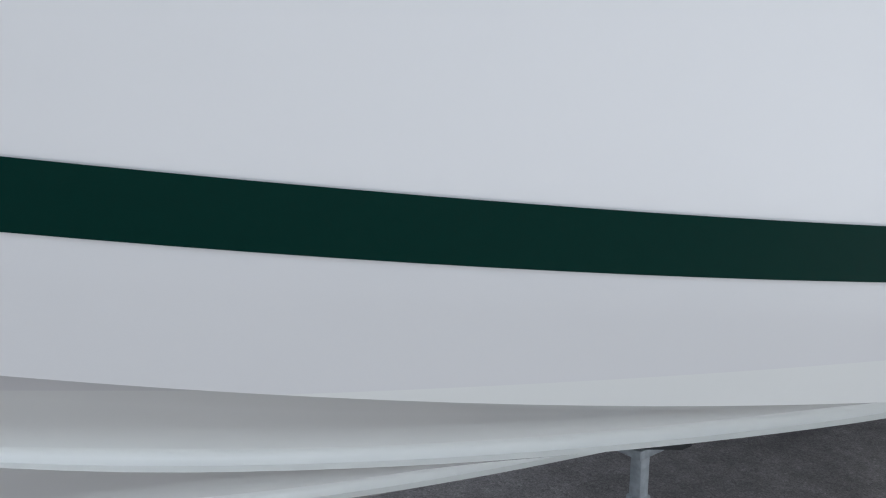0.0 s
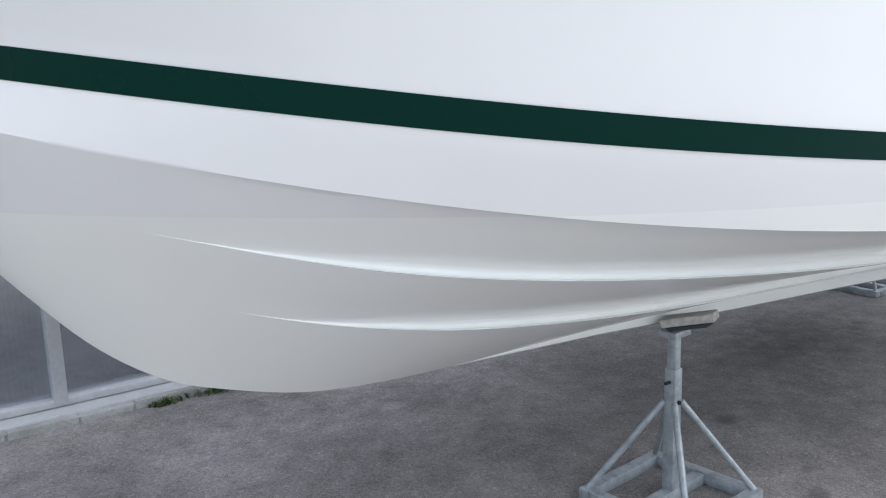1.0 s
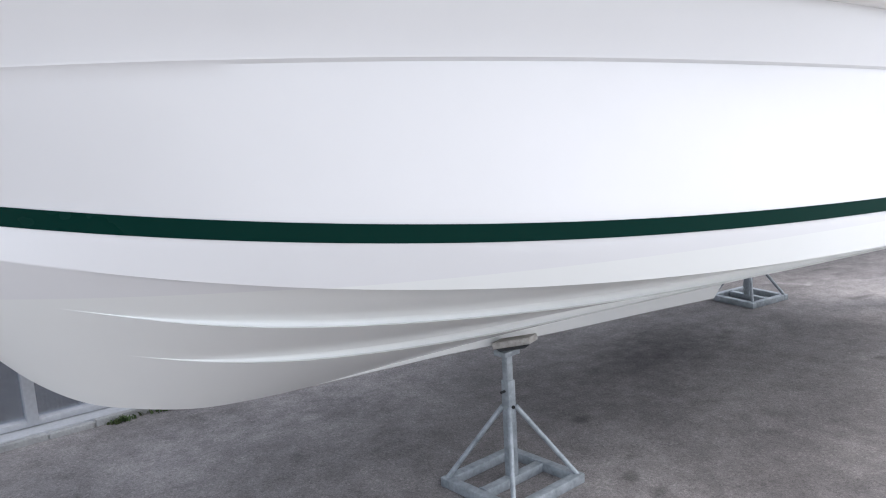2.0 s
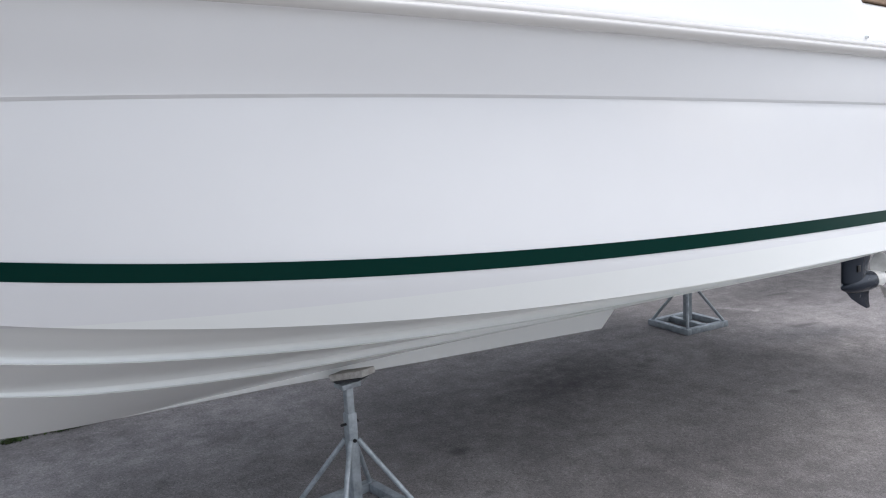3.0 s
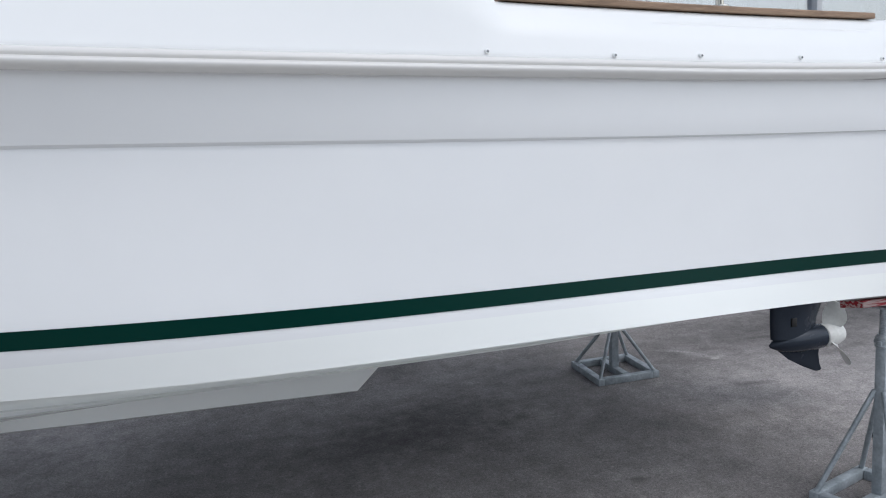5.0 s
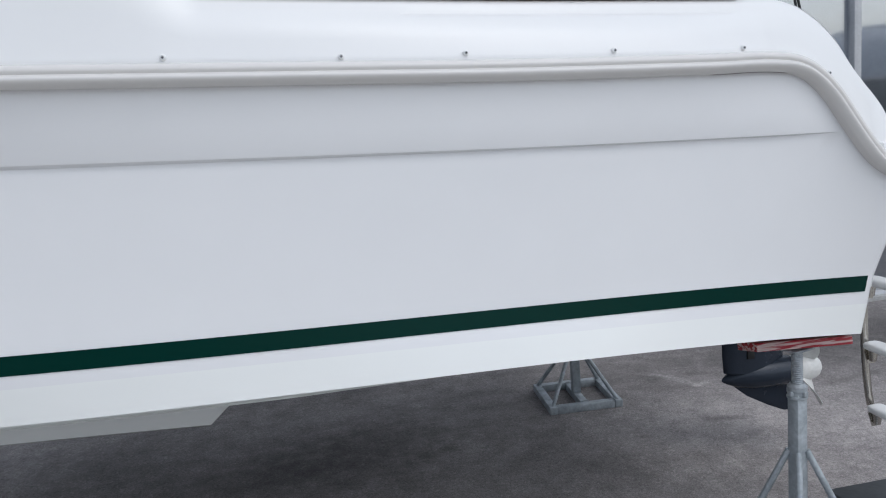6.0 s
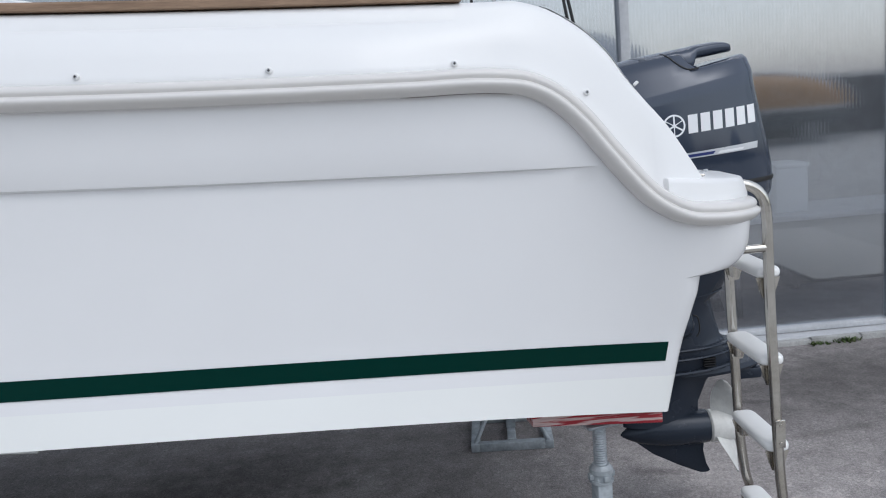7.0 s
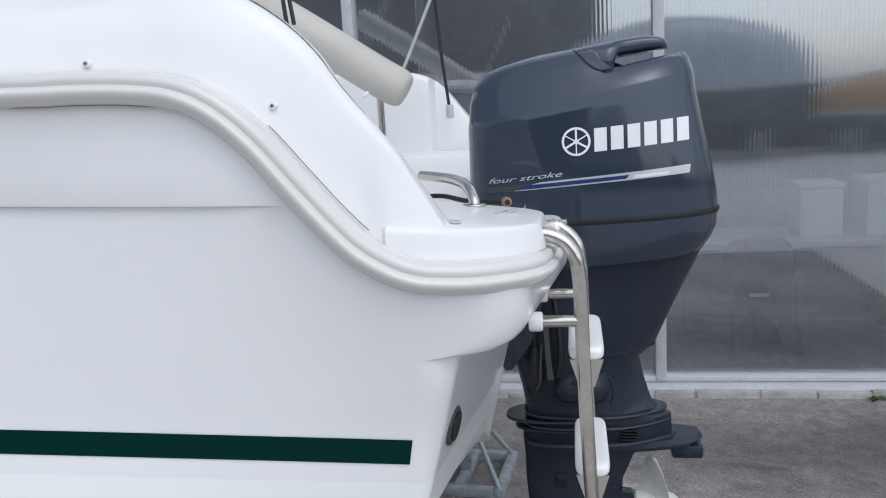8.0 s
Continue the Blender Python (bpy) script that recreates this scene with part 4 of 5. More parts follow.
part("grommet", disc((6.264, -0.128, 0.758), (0, -1, 0.25), 0.011, 0.01, 16, 0.002), BLACK, swivel)
part("end_rim", tube(smooth_path([(6.338, -0.118, 0.768), (6.352, -0.118, 0.76), (6.357, -0.118, 0.735), (6.356, -0.118, 0.71), (6.347, -0.118, 0.695)], 5), 0.0025, None, 8), BLACK, swivel)
# beads, the forward fin and the plates of the lower unit: height, front, rear, half breadth, thickness, tilt
for z, l0, l1, wy, th, tilt in ((0.638, 6.118, 6.507, 0.098, 0.007, 0.012), (0.606, 6.116, 6.514, 0.096, 0.007, 0.02), (0.556, 6.118, 6.53, 0.092, 0.01, 0.04)):
    c, h = (l0 + l1) / 2, (l1 - l0) / 2
    part("bead", loft([ring(c, z, h * 0.99, wy * 0.975, tilt, 3.2, 40, 0.42), ring(c, z + th * 0.4, h, wy, tilt, 3.2, 40, 0.42), ring(c, z + th, h * 0.99, wy * 0.975, tilt, 3.2, 40, 0.42)], True, True), ENGINE, engine)
for z, l0, l1, wy, th, tilt in ((0.62, 6.064, 6.46, 0.088, 0.009, 0.03), (0.592, 6.09, 6.46, 0.083, 0.008, 0.03)):
    c, h = (l0 + l1) / 2, (l1 - l0) / 2
    part("splash_fin", loft([ring(c, z, h * 0.985, wy * 0.97, tilt, 2.3, 40, 0.5), ring(c, z + th * 0.4, h, wy, tilt, 2.3, 40, 0.5), ring(c, z + th, h * 0.985, wy * 0.97, tilt, 2.3, 40, 0.5)], True, True), ENGINE, engine)
part("cavitation_plate", loft([ring(6.44, 0.535, 0.15, 0.06, 0.08, 3.0, 32, 0.75), ring(6.44, 0.546, 0.16, 0.065, 0.08, 3.0, 32, 0.75), ring(6.44, 0.562, 0.15, 0.06, 0.08, 3.0, 32, 0.75)], True, True), ENGINE, engine)
for k in range(4):
    part("exhaust_slot", box((6.38, -0.0885, 0.578 + 0.0085 * k), (6.42, -0.076, 0.5815 + 0.0085 * k), 0.0), BLACK, engine)
part("mid_seam", loft([ring(6.277, 0.812, 0.199, 0.1065, 0.05, 2.6, 36, 0.5), ring(6.277, 0.8145, 0.2, 0.107, 0.05, 2.6, 36, 0.5), ring(6.277, 0.817, 0.199, 0.1065, 0.05, 2.6, 36, 0.5)], True, True), ENGINE, engine)
leg = [ring(6.29, 0.56, 0.18, 0.06, 0.0, 2.2, 30, 0.3), ring(6.265, 0.5, 0.15, 0.045, 0.0, 2.0, 30, 0.3), ring(6.25, 0.43, 0.135, 0.04, 0.0, 2.0, 30, 0.3), ring(6.25, 0.36, 0.13, 0.045, 0.0, 2.0, 30, 0.4)]
part("leg", loft(leg, True, True), ENGINE, engine)
torpedo = []
for x, r in ((6.11, 0.002), (6.116, 0.009), (6.135, 0.021), (6.165, 0.036), (6.2, 0.048), (6.25, 0.057), (6.31, 0.061), (6.38, 0.06), (6.41, 0.057), (6.412, 0.04)):
    torpedo.append([(x, r * math.cos(q), 0.337 - 0.008 * (1 - min(1, (x - 6.1) / 0.1)) + r * math.sin(q)) for q in [2 * math.pi * j / 24 for j in range(24)]])
part("gearcase", loft(torpedo, True, True), ENGINE, engine, "torpedo-shaped gearcase")
skeg = []
for z, x0, x1, w in ((0.3, 6.16, 6.4, 0.014), (0.25, 6.22, 6.395, 0.011), (0.2, 6.31, 6.405, 0.008), (0.172, 6.37, 6.418, 0.005), (0.166, 6.385, 6.41, 0.003)):
    c, h = (x0 + x1) / 2, (x1 - x0) / 2
    skeg.append([(c - h, 0, z), (c - h * 0.6, -w * 0.8, z), (c, -w, z), (c + h, -w * 0.5, z), (c + h, w * 0.5, z), (c, w, z), (c - h * 0.6, w * 0.8, z)])
part("skeg", loft(skeg, True, True), ENGINE, engine)
prop = part("propeller", loft([[(x, r * math.cos(q), 0.335 + r * math.sin(q)) for q in [2 * math.pi * j / 20 for j in range(20)]] for x, r in ((6.414, 0.05), (6.42, 0.056), (6.46, 0.056), (6.5, 0.053), (6.525, 0.045), (6.54, 0.03), (6.545, 0.012))], True, True), PROP, engine, "pale three-bladed propeller")
for k in range(3):
    turn = Matrix.Translation((6.465, 0, 0.335)) @ Matrix.Rotation(radians(18 + 120 * k), 4, "X")
    rows_f, rows_b = [], []
    for i in range(9):
        r = 0.045 + 0.125 * i / 8
        chord = 0.075 * (0.55 + 0.9 * math.sin(math.pi * min(0.98, 0.2 + 0.72 * i / 8)))
        if i == 8:
            chord *= 0.45
        pitch = math.atan2(0.5, 2 * math.pi * r)
        f, b_ = [], []
        for j in range(7):
            s_ = (j / 6 - 0.5) * 2
            along = s_ * chord * 0.5 + 0.02 * (i / 8) ** 2
            th = 0.0035 * (1 - s_ * s_) + 0.0006
            p = Vector((-along * math.sin(pitch) + 0.012 * i / 8, along * math.cos(pitch), r))
            nrm = Vector((math.cos(pitch), math.sin(pitch), 0))
            f.append(turn @ (p + nrm * th))
            b_.append(turn @ (p - nrm * th))
        rows_f.append(f + list(reversed(b_)))
    part("blade", loft(rows_f, True, True), PROP, prop)
# clamp bracket and tilt parts
bracket = part("clamp_bracket", box((6.075, -0.14, 0.9), (6.14, 0.14, 1.16), 0.02), BLACK, engine)
for side in (-1, 1):
    y0 = side * 0.155
    outline = [(6.062, 1.14), (6.2, 1.14), (6.205, 1.05), (6.162, 0.9), (6.148, 0.868), (6.1, 0.803), (6.085, 0.802), (6.075, 0.818), (6.085, 0.9)]
    arm = part("bracket_arm", loft([[(x, y0 + side * d, z) for x, z in outline] for d in (-0.012, 0.009, 0.012)], True, True), ENGINE, engine, "dark clamp bracket arm with bolt holes", True, 30)
    for x, z in ((6.108, 0.852), (6.106, 0.826), (6.13, 0.9)):
        part("bolt_hole", disc((x, y0 + side * 0.0115, z), (0, side, 0), 0.0075, 0.0015, 14), BLACK, arm)
    part("pivot_bolt", disc((6.175, y0 + side * 0.011, 1.07), (0, side, 0), 0.02, 0.012, 6, 0.003), STEEL, arm)
part("tilt_cylinder", tube([(6.155, -0.1, 0.735), (6.155, -0.1, 0.742), (6.155, -0.1, 0.815), (6.155, -0.1, 0.822), (6.155, -0.1, 0.83), (6.155, -0.1, 0.846)], 0.02, None, 20, True, [0.95, 1, 1, 0.85, 0.8, 0.6]), BLACK, engine, "black tilt cylinder")
part("tilt_rod", tube([(6.155, -0.1, 0.84), (6.163, -0.1, 1.05)], 0.009), BLACK, engine)
part("cylinder_flange", loft([ring(6.147, 0.737, 0.038, 0.045, -0.12, 2.2, 28, 0.8), ring(6.147, 0.745, 0.042, 0.05, -0.12, 2.2, 28, 0.8), ring(6.15, 0.756, 0.026, 0.034, -0.12, 2.2, 28, 0.8)], True, True), BLACK, engine)
part("cylinder_foot", loft([ring(6.165, 0.69, 0.042, 0.07, 0.0, 3.0, 28, 0.9), ring(6.165, 0.72, 0.04, 0.068, 0.0, 3.0, 28, 0.9), ring(6.163, 0.735, 0.03, 0.055, 0.0, 3.0, 28, 0.9)], True, True), BLACK, engine)
part("trim_link", loft([[(6.181, -0.135, 0.93), (6.195, -0.135, 0.93), (6.195, -0.129, 0.93), (6.181, -0.129, 0.93)], [(6.187, -0.135, 0.82), (6.2, -0.135, 0.82), (6.2, -0.129, 0.82), (6.187, -0.129, 0.82)], [(6.19, -0.135, 0.765), (6.205, -0.135, 0.765), (6.205, -0.129, 0.765), (6.19, -0.129, 0.765)]], True, True), SLATE, engine, "dark metal trim link", False)
part("hose", tube(smooth_path([(6.176, -0.125, 0.86), (6.172, -0.13, 0.8), (6.17, -0.13, 0.76), (6.16, -0.128, 0.735)], 5), 0.003, None, 8), SLATE, engine)
part("cable", tube(smooth_path([(6.21, -0.12, 1.0), (6.222, -0.125, 0.9), (6.225, -0.125, 0.82), (6.215, -0.12, 0.77)], 5), 0.008, None, 10), BLACK, engine)
part("trim_tab", box((6.515, -0.03, 0.5), (6.6, 0.03, 0.54), 0.01), ENGINE, engine)
part("water_inlet", box((6.2, -0.045, 0.42), (6.23, -0.036, 0.46), 0.002), BLACK, engine)


def cowl_face(x, z):
    """The port side of the cowl: half breadth at a place."""
    got = []
    for cx, zc, lx, ly, tilt, pw, aft in COWL_LEVELS:
        u = max(-0.999, min(0.999, (x - cx) / lx))
        y = ly * (1 - abs(u) ** pw) ** (1 / pw) * (1 - (1 - aft) * max(0.0, u) ** 2)
        got.append((zc + tilt * (x - cx), y))
    return float(np.interp(z, [g[0] for g in got], [g[1] for g in got]))


def decal(name, corners, material, parent, label="", n=10, lift=0.0015):
    """A thin sticker on both flanks of the cowl between four corners (x, z)."""
    (a, b, c, d) = corners
    for side in (-1, 1):
        rows = []
        for i in range(n + 1):
            r = []
            for j in range(3):
                f, g = i / n, j / 2
                x = (a[0] * (1 - f) + b[0] * f) * (1 - g) + (d[0] * (1 - f) + c[0] * f) * g
                z = (a[1] * (1 - f) + b[1] * f) * (1 - g) + (d[1] * (1 - f) + c[1] * f) * g
                r.append((x, side * (cowl_face(x, z) + lift), z))
            rows.append(r)
        part(name, loft(rows), material, parent, label)


for k in range(6):
    x0 = 6.322 + k * 0.0395
    z0 = 1.356 + (x0 - 6.322) * 0.075
    decal("letter_bar", [(x0, z0), (x0 + 0.03, z0 + 0.002), (x0 + 0.03, z0 + 0.058), (x0, z0 + 0.056)], WHITE, cowl, "white bar", 3)
decal("stripe_band", [(6.1, 1.2655), (6.549, 1.294), (6.552, 1.3145), (6.19, 1.288)], SILVER, cowl, "tapering silver band", 16, 0.0012)
decal("stripe_blue", [(6.11, 1.2685), (6.396, 1.2885), (6.404, 1.2975), (6.15, 1.2812)], BLUE, cowl, "dark blue flash", 12, 0.002)
decal("stripe_root", [(6.053, 1.2625), (6.125, 1.2675), (6.165, 1.284), (6.054, 1.2775)], SLATE, cowl, "dark root of the stripe", 6, 0.0024)
decal("stripe_end", [(6.41, 1.2885), (6.494, 1.2945), (6.5, 1.301), (6.417, 1.2965)], WHITE, cowl, "white flash", 6, 0.002)
for side in (-1, 1):
    bm = bmesh.new()
    for r0, r1 in ((0.029, 0.0345), (0.0, 0.006)):
        vs = []
        for k in range(32):
            q = 2 * math.pi * k / 32
            vs.append([bm.verts.new((6.279 + r * math.cos(q), side * (cowl_face(6.279 + r * math.cos(q), 1.3825 + r * math.sin(q)) + 0.0016), 1.3825 + r * math.sin(q))) for r in (r0, r1)])
        for k in range(32):
            bm.faces.new([vs[k][0], vs[k][1], vs[(k + 1) % 32][1], vs[(k + 1) % 32][0]])
    for k in range(6):
        q = math.pi / 2 + k * math.pi / 3
        d, s_ = Vector((math.cos(q), math.sin(q))), Vector((-math.sin(q), math.cos(q))) * (0.0025 if k % 2 == 0 else 0.0014)
        vs = []
        for f, g in ((0, -1), (0, 1), (1, 1), (1, -1)):
            x, z = 6.279 + d.x * 0.03 * f + s_.x * g, 1.3825 + d.y * 0.03 * f + s_.y * g
            vs.append(bm.verts.new((x, side * (cowl_face(x, z) + 0.0019), z)))
        bm.faces.new(vs)
    part("badge", bm, WHITE, cowl, "round white badge")
for side in (-1, 1):
    seam = smooth_path([(6.278, 0, 1.603), (6.295, 0, 1.585), (6.312, 0, 1.566), (6.33, 0, 1.553), (6.347, 0, 1.548), (6.372, 0, 1.551)], 5)
    part("seam", tube([(p.x, side * (cowl_face(p.x, p.z) - 0.0005), p.z) for p in seam], 0.0028, None, 6), BLACK, cowl)
words = bpy.data.curves.new("words", "FONT")
words.body, words.size, words.shear, words.extrude = "four stroke", 0.036, 0.35, 0.0
tmp = bpy.data.objects.new("words", words)
scene.collection.objects.link(tmp)
words_mesh = bpy.data.meshes.new_from_object(tmp.evaluated_get(bpy.context.evaluated_depsgraph_get()))
bpy.data.objects.remove(tmp)
bm = bmesh.new()
bm.from_mesh(words_mesh)
bpy.data.meshes.remove(words_mesh)
bpy.data.curves.remove(words)
wide = max(v.co.x for v in bm.verts)
for v in bm.verts:
    x, z = 6.058 + v.co.x / wide * 0.186, 1.286 + v.co.y * 0.5 + v.co.x / wide * 0.015
    v.co = (x, -(cowl_face(x, z) + 0.002), z)
part("lettering", bm, SILVER, cowl, "silver words reading four stroke", False)

# ---- stands ----


def stand(name, base, turn, height, label, screw=True, brace_z=0.29, size=0.36, wide=0.019):
    """Galvanised stand: a square frame of box section with a middle bar, a post and four braces."""
    m = Matrix.Translation((base[0], base[1], 0)) @ Matrix.Rotation(radians(turn), 4, "Z")
    s = thing(name, (base[0], base[1], 0), label, "stand", "stands under the boat")
    h, t = size / 2, 0.038

    def put(n, bm, mat=GALV, lab="", parent=None):
        bm.transform(m)
        return part(n, bm, mat, parent or s, lab)
    put("base_bar", box((-h, -h, 0), (h, -h + t, t), 0.004))
    put("base_bar", box((-h, h - t, 0), (h, h, t), 0.004))
    put("base_bar", box((-h, -h + t, 0), (-h + t, h - t, t), 0.004))
    put("base_bar", box((h - t, -h + t, 0), (h, h - t, t), 0.004))
    put("middle_bar", box((-h + t, -t / 2, 0.0), (h - t, t / 2, t), 0.004))
    top = height * (0.785 if screw else 0.74)
    put("post", box((-wide, -wide, t), (wide, wide, top), 0.004))
    for a, b in ((-1, -1), (1, -1), (1, 1), (-1, 1)):
        put("brace", tube([(a * (h - 0.018), b * (h - 0.018), t * 0.8), (a * 0.017, b * 0.017, brace_z)], 0.0098, None, 10))
    for a in (-1, 1):
        put("weld_bead", tube([(a * (h - t - 0.002), -t / 2 - 0.001, t), (a * (h - t - 0.001), 0, t + 0.003), (a * (h - t - 0.002), t / 2 + 0.001, t)], 0.004, None, 8, True, [0.8, 1.2, 0.7]))
    if screw:
        bm = bmesh.new()
        n = 26
        z0, z1 = top - 0.02, height - 0.03
        path = [(0, 0, z0 + (z1 - z0) * k / (n * 2)) for k in range(n * 2 + 1)]
        tube(path, 0.0165, bm, 16, True, [1.0 if k % 2 else 0.88 for k in range(n * 2 + 1)])
        put("spindle", bm)
        put("nut", tube([(0, 0, top + z) for z in (-0.016, -0.014, -0.008, -0.006, 0.006, 0.009, 0.02, 0.022, 0.03)], 0.028, None, 24, True, [0.95, 1.04, 1.04, 0.88, 0.88, 1.0, 1.0, 0.9, 0.72]), GALV, "cast collar nut")
        put("nut_lug", box((-0.033, -0.008, top - 0.006), (0.033, 0.008, top + 0.01), 0.003))
        put("nut_lug", box((-0.008, -0.033, top - 0.006), (0.008, 0.033, top + 0.01), 0.003))
    else:
        put("inner_tube", box((-0.0145, -0.0145, top - 0.05), (0.0145, 0.0145, height - 0.03), 0.003))
        put("pin", tube([(-0.04, 0, top - 0.04), (0.033, 0, top - 0.04)], 0.005, None, 8), BLACK, "rusty pin")
        put("bolt", disc((0.0, -0.019, brace_z + 0.0), (0, -1, 0), 0.007, 0.006, 8), BLACK)
    put("head", box((-0.04, -0.03, height - (0.038 if screw else 0.05)), (0.04, 0.03, height - 0.03), 0.003))
    return s, m


stand_1, m1 = stand("keel_stand", (2.856, -0.058), 5.0, 0.565, "galvanised stand with a wooden pad under the keel", False, 0.315, 0.388)
bm = box((-0.038, -0.075, -0.012), (0.04, 0.075, 0.012), 0.003)
bm.transform(Matrix.Translation((2.85, -0.112, 0.578)) @ Matrix.Rotation(radians(26), 4, "Z") @ Matrix.Rotation(radians(-13), 4, "X") @ Matrix.Rotation(radians(3), 4, "Y"))
pad = part("wood_pad", bm, WOOD, stand_1, "split pale wooden pad")
# dark wedge added for the shadow beneath the pad
bm = loft([[(-0.036, -0.05, -0.024), (0.0, -0.055, -0.02), (0.02, 0.05, -0.021), (-0.034, 0.05, -0.024)], [(-0.044, -0.072, -0.013), (0.03, -0.062, -0.013), (0.036, 0.06, -0.013), (-0.04, 0.06, -0.013)]], True, True)
bm.transform(Matrix.Translation((2.85, -0.112, 0.578)) @ Matrix.Rotation(radians(26), 4, "Z") @ Matrix.Rotation(radians(-13), 4, "X") @ Matrix.Rotation(radians(3), 4, "Y"))
part("splinter", bm, SLATE, stand_1, "dark piece standing in for shade under the pad", False)
stand_2, m2 = stand("side_stand", (5.815, 0.88), 85, 0.70, "galvanised stand under the far side of the hull", True, 0.29, 0.36, 0.021)
bm = box((-0.15, -0.06, -0.02), (0.15, 0.06, 0.02), 0.004)
bm.transform(Matrix.Translation((5.81, 0.86, 0.71)))
part("wood_pad", bm, RED, stand_2, "worn red wooden pad")
stand_3, m3 = stand("stern_stand", (5.859, -0.85), 14, 0.772, "galvanised stand with a red wooden pad under the stern", True, 0.43, 0.34, 0.0195)
bm = box((-0.155, -0.05, -0.012), (0.145, 0.05, 0.012), 0.003)
bm.transform(Matrix.Translation((5.85, -0.86, 0.759)) @ Matrix.Rotation(radians(3.5), 4, "Y") @ Matrix.Rotation(radians(-12), 4, "X"))
part("wood_pad", bm, RED, stand_3, "worn red and white wooden pad")

plate = thing("floor_plate", (6.5, -0.42, 0), "dark flat plate lying on the asphalt", "plate")
bm = box((6.3, -0.75, 0.0), (6.75, -0.39, 0.012), 0.004)
part("sheet_metal", bm, SLATE, plate)

# ---- things in the cockpit ----
bolster = thing("bimini_roll", (5.4, 0.6, 1.75), "beige rolled-up canvas top in its cover", "canopy")
path = smooth_path([(4.9, 0.6, 2.06), (5.1, 0.6, 1.935), (5.4, 0.6, 1.74), (5.6, 0.6, 1.605), (5.675, 0.6, 1.558)], 6)
way = (path[-1] - path[-3]).normalized()
tip = [path[-1] + way * 0.05 * math.sin(q) for q in (0.25, 0.5, 0.8, 1.1, 1.35, 1.5)]
part("cover", tube(path + tip, 0.067, None, 24, True, [1.0] * len(path) + [0.5 + 0.5 * math.cos(q) ** 0.5 for q in (0.25, 0.5, 0.8, 1.1, 1.35, 1.5)]), VINYL, bolster)
part("strut", tube([(5.62, 0.62, 1.1), (5.62, 0.62, 1.59)], 0.012), STEEL, bolster)
part("stay", tube([(5.7, 0.6, 1.585), (5.726, 0.6, 1.638), (5.817, 0.6, 1.828), (5.9, 0.6, 2.0)], 0.0055, None, 10), FRAME, bolster, "thin pale stay")
line = thing("mooring_line", (5.8, 0.9, 1.4), "thin black line with a fender clip", "rope")
part("cord", tube([(5.78, 0.9, 1.95), (5.80, 0.9, 1.65), (5.82, 0.9, 1.46)], 0.006, None, 8), BLACK, line)
part("clip", disc((5.82, 0.9, 1.43), (0, 0, 1), 0.014, 0.05, 12, 0.005), FRAME, line)

# ---- weeds along the kerb ----
def weed(name, x, y, wide, count, tall, seed):
    """A tuft of narrow bent leaves."""
    rnd = random.Random(seed)
    bm = bmesh.new()
    for _ in range(count):
        a, r = rnd.uniform(0, 6.28), rnd.uniform(0.3, 1.0)
        bx, by = x + rnd.gauss(0, wide), y + rnd.gauss(0, 0.012)
        h, w = tall * rnd.uniform(0.4, 1.0), rnd.uniform(0.002, 0.006)
        dx, dy = math.cos(a), math.sin(a)
        prev = None
        for k in range(4):
            f = k / 3
            c = Vector((bx + dx * h * r * f * f, by + dy * h * r * f * f, h * f * (1 - 0.25 * r * f)))
            ww = w * (1 - f) + 0.0004 + w * 0.8 * math.sin(math.pi * f)
            pair = [bm.verts.new(c + Vector((-dy, dx, 0)) * ww), bm.verts.new(c - Vector((-dy, dx, 0)) * ww)]
            if prev:
                bm.faces.new([prev[0], prev[1], pair[1], pair[0]])
            prev = pair
    ob = part(name, bm, WEED, None)
    return tagged(ob, "green weeds growing out of the kerb joint", "weeds", kind="stuff")


weed("weeds", 1.9, 1.735, 0.035, 70, 0.035, 1)
weed("weeds", 2.2, 1.74, 0.08, 150, 0.045, 2)
weed("weeds", 7.66, 1.74, 0.03, 40, 0.025, 3)
weed("weeds", 7.83, 1.74, 0.035, 70, 0.035, 4)
weed("weeds", 3.05, 1.74, 0.05, 50, 0.03, 5)

# ---- fittings along the port coaming ----
def stanchion(name, foot, top, label):
    t = thing(name, foot, label, "stanchion", "stanchions on the coaming")
    part("pole", tube([foot, top], 0.0115, None, 14), STEEL, t)
    part("foot_plate", disc((foot[0], foot[1], foot[2] - 0.002), (0, 0, 1), 0.026, 0.008, 20, 0.002), STEEL, t)
    return t


for x, dx in ((4.365, 0.42), (5.03, 0.0)):
    y, z = -(TOP_Y(x) - 0.05), TOP_Z(x) + 0.02
    stanchion("stanchion", (x, y, z), (x + dx, y + 0.08 * (dx > 0), z + 0.6), "stainless canopy pole standing on the teak capping")
cleat = thing("cleat", (4.62, -1.04, TOP_Z(4.62) + 0.02), "low black cleat on the teak capping", "cleat")
path = smooth_path([(4.585, -(TOP_Y(4.6) - 0.06), TOP_Z(4.6) + 0.02), (4.6, -(TOP_Y(4.6) - 0.06), TOP_Z(4.6) + 0.032), (4.625, -(TOP_Y(4.6) - 0.06), TOP_Z(4.62) + 0.036), (4.655, -(TOP_Y(4.6) - 0.06), TOP_Z(4.65) + 0.031), (4.675, -(TOP_Y(4.6) - 0.06), TOP_Z(4.67) + 0.019)], 5)
part("horn", tube(path, 0.007, None, 10), BLACK, cleat)
whip = thing("antenna_cable", (5.78, -0.9, 1.68), "two thin black cables rising from the coaming", "cable")
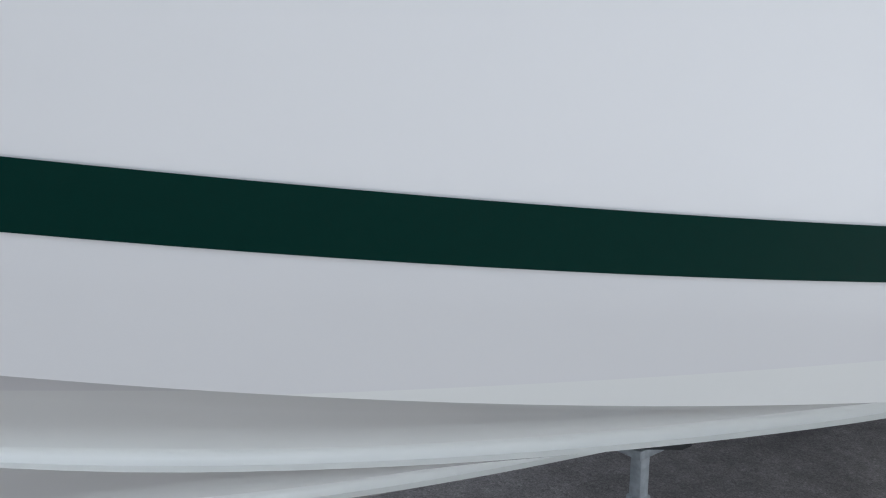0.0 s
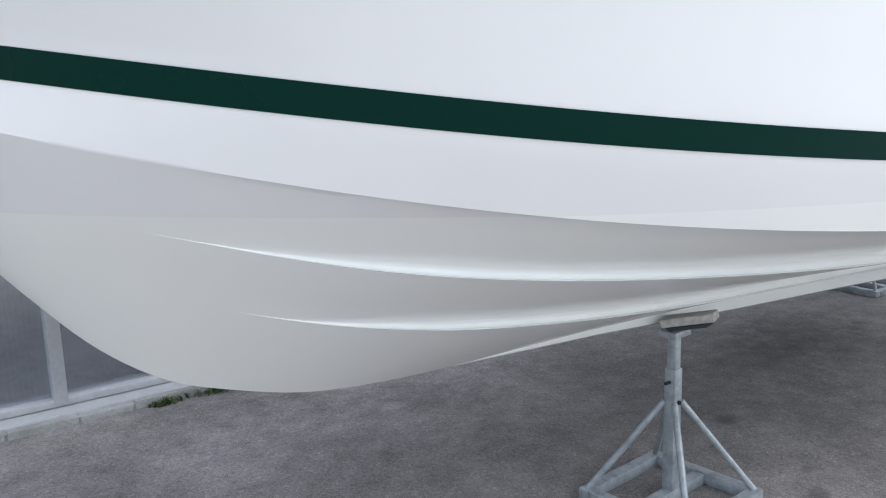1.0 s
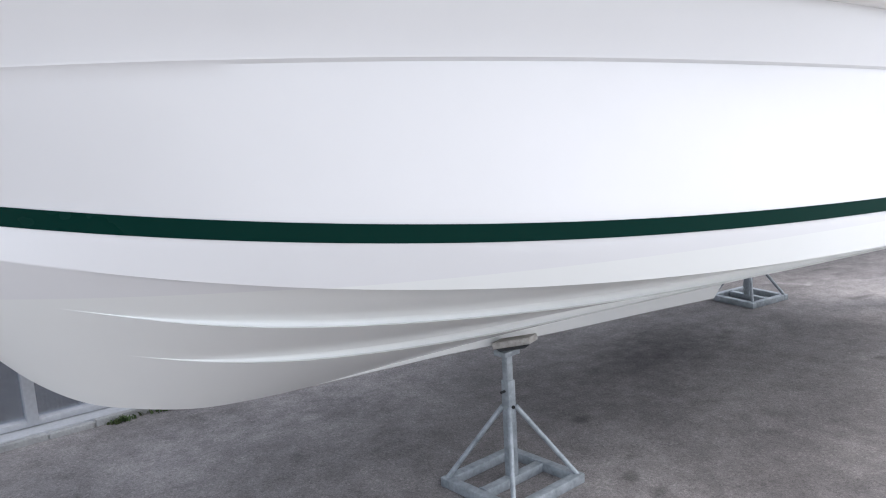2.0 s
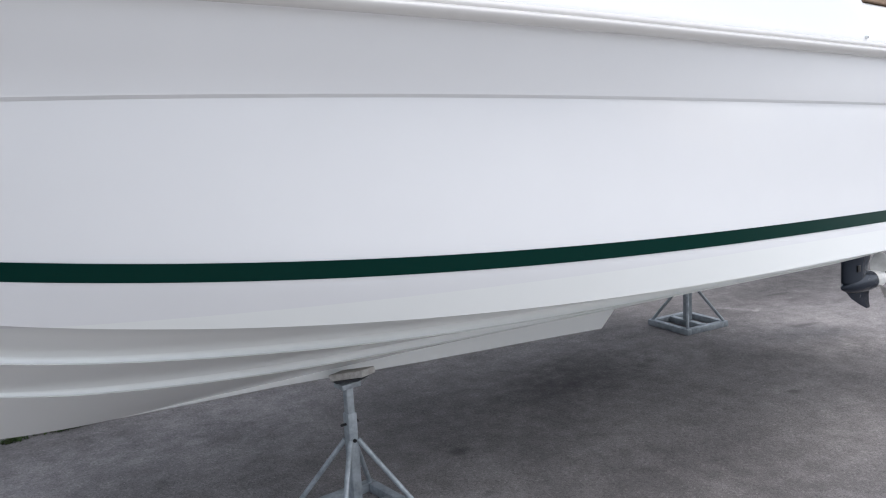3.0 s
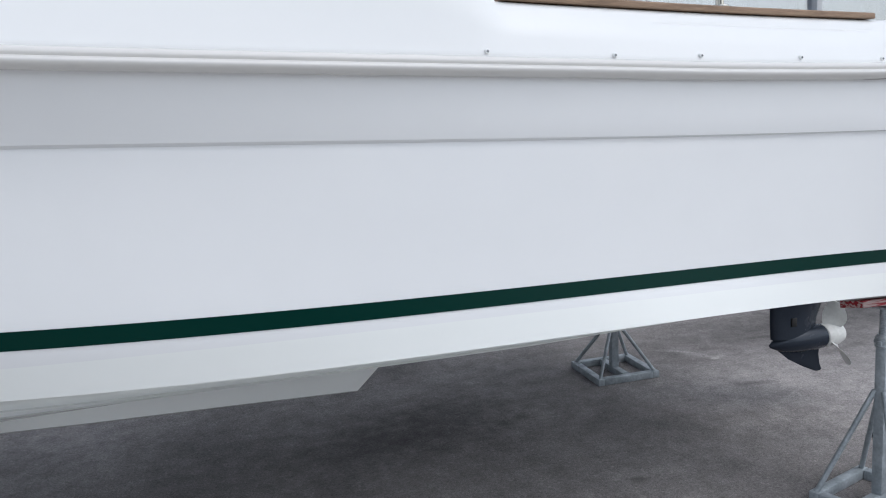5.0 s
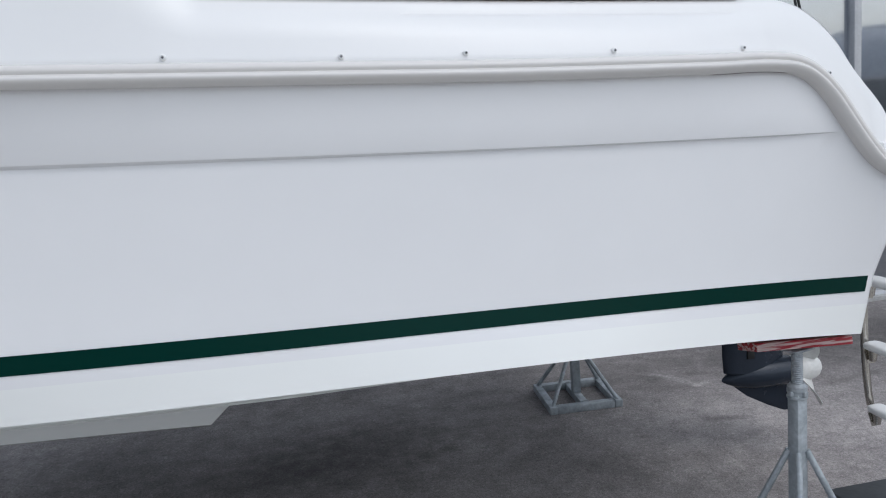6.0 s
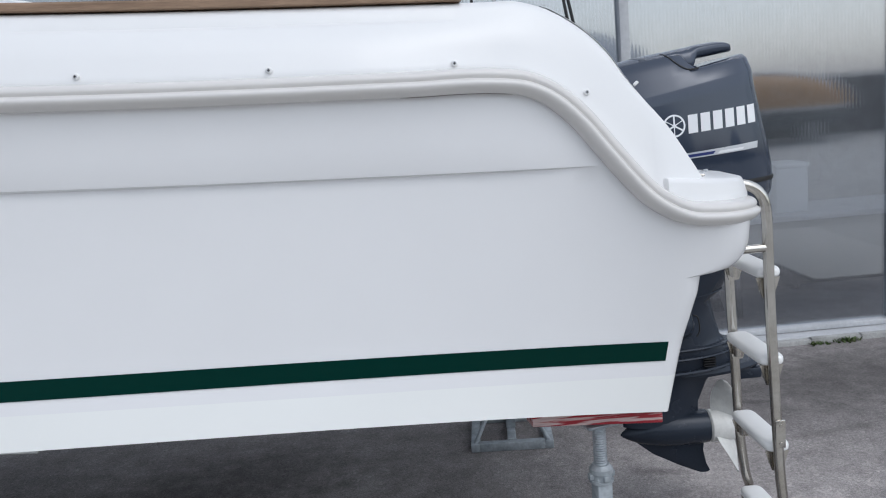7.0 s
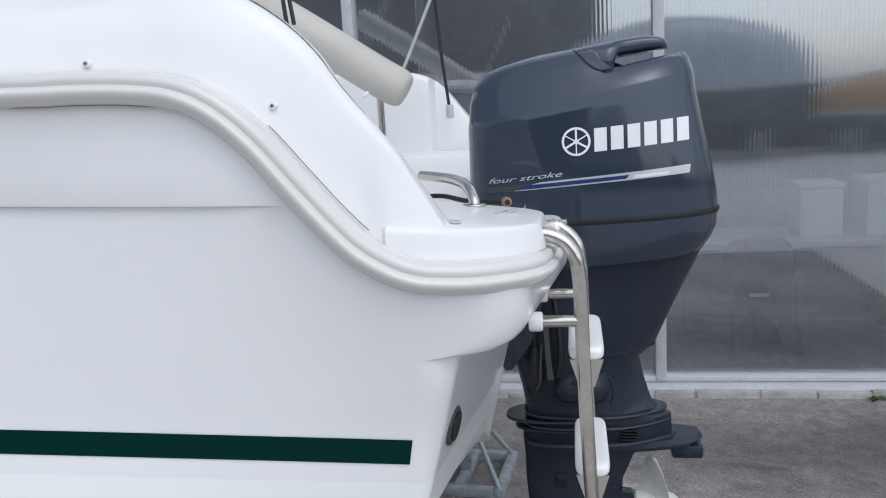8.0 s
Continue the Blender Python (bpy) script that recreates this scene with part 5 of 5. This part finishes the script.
for dx in (0.0, 0.012):
    part("wire", tube([(5.83 + dx, -0.915, TOP_Z(5.83) - 0.012), (5.815 + dx * 0.6, -0.9, 1.75), (5.79 + dx, -0.88, 2.2)], 0.0035, None, 8), BLACK, whip)

# ---- things inside the workshop, dim behind the sheets ----
bench = thing("workbench", (8.6, 3.1, 0), "long grey workbench inside the workshop", "workbench")
part("bench_top", box((6.9, 2.85, 0.52), (10.4, 3.45, 0.56), 0.006), FRAME, bench, "pale worn bench top")
part("front_panel", box((6.95, 2.9, 0.06), (10.35, 2.93, 0.52), 0.004), SLATE, bench)
for x in (6.97, 8.1, 9.25, 10.33):
    part("leg", box((x - 0.03, 2.94, 0.02), (x + 0.03, 3.4, 0.52), 0.004), SLATE, bench)


def crate(name, lo, hi, label):
    """A lidded plastic box with a rim."""
    t = thing(name, ((lo[0] + hi[0]) / 2, (lo[1] + hi[1]) / 2, lo[2]), label, "box", "boxes on the workbench")
    part("body", box(lo, (hi[0], hi[1], hi[2] - 0.03), 0.012), PLASTIC, t)
    part("lid", box((lo[0] - 0.008, lo[1] - 0.008, hi[2] - 0.03), (hi[0] + 0.008, hi[1] + 0.008, hi[2]), 0.008), PLASTIC, t)


crate("storage_box", (7.615, 2.98, 0.56), (7.86, 3.25, 0.885), "white lidded plastic box on the workbench")
crate("storage_box", (7.99, 2.98, 0.56), (8.22, 3.25, 0.905), "white lidded plastic box on the workbench")
spare = thing("spare_outboard", (7.27, 2.4, 0.02), "old dark outboard engine hung on a workshop trolley", "outboard")
part("cowl", loft([ring(7.24, 0.44, 0.17, 0.12, 0.0, 3.0, 28, 0.85), ring(7.24, 0.5, 0.2, 0.14, 0.0, 3.2, 28, 0.85), ring(7.25, 0.6, 0.19, 0.135, 0.05, 3.0, 28, 0.85), ring(7.25, 0.655, 0.14, 0.1, 0.05, 2.6, 28, 0.85), ring(7.25, 0.665, 0.06, 0.05, 0.05, 2.4, 28, 0.85)], True, True), COWL, spare)
part("leg", loft([ring(7.27, 0.44, 0.1, 0.07, 0.0, 2.6, 24, 0.6), ring(7.28, 0.3, 0.07, 0.045, 0.0, 2.4, 24, 0.6), ring(7.3, 0.14, 0.06, 0.035, 0.0, 2.2, 24, 0.6), ring(7.3, 0.06, 0.085, 0.035, 0.0, 2.0, 24, 0.6)], True, True), ENGINE, spare)
part("plate", box((7.2, -0.06, 0.355), (7.3, 0.06, 0.375), 0.004), PLASTIC, spare, "pale mounting plate")
for q in spare.children:
    q.data.transform(Matrix.Translation((0, 2.4, 0)))
for x in (7.12, 7.45):
    part("trolley_leg", bar((x, 2.3, 0.02), (x + 0.03, 2.46, 0.44), 0.03, 0.03), SLATE, spare)
part("trolley_bar", box((7.1, 2.44, 0.42), (7.5, 2.49, 0.46), 0.004), SLATE, spare)
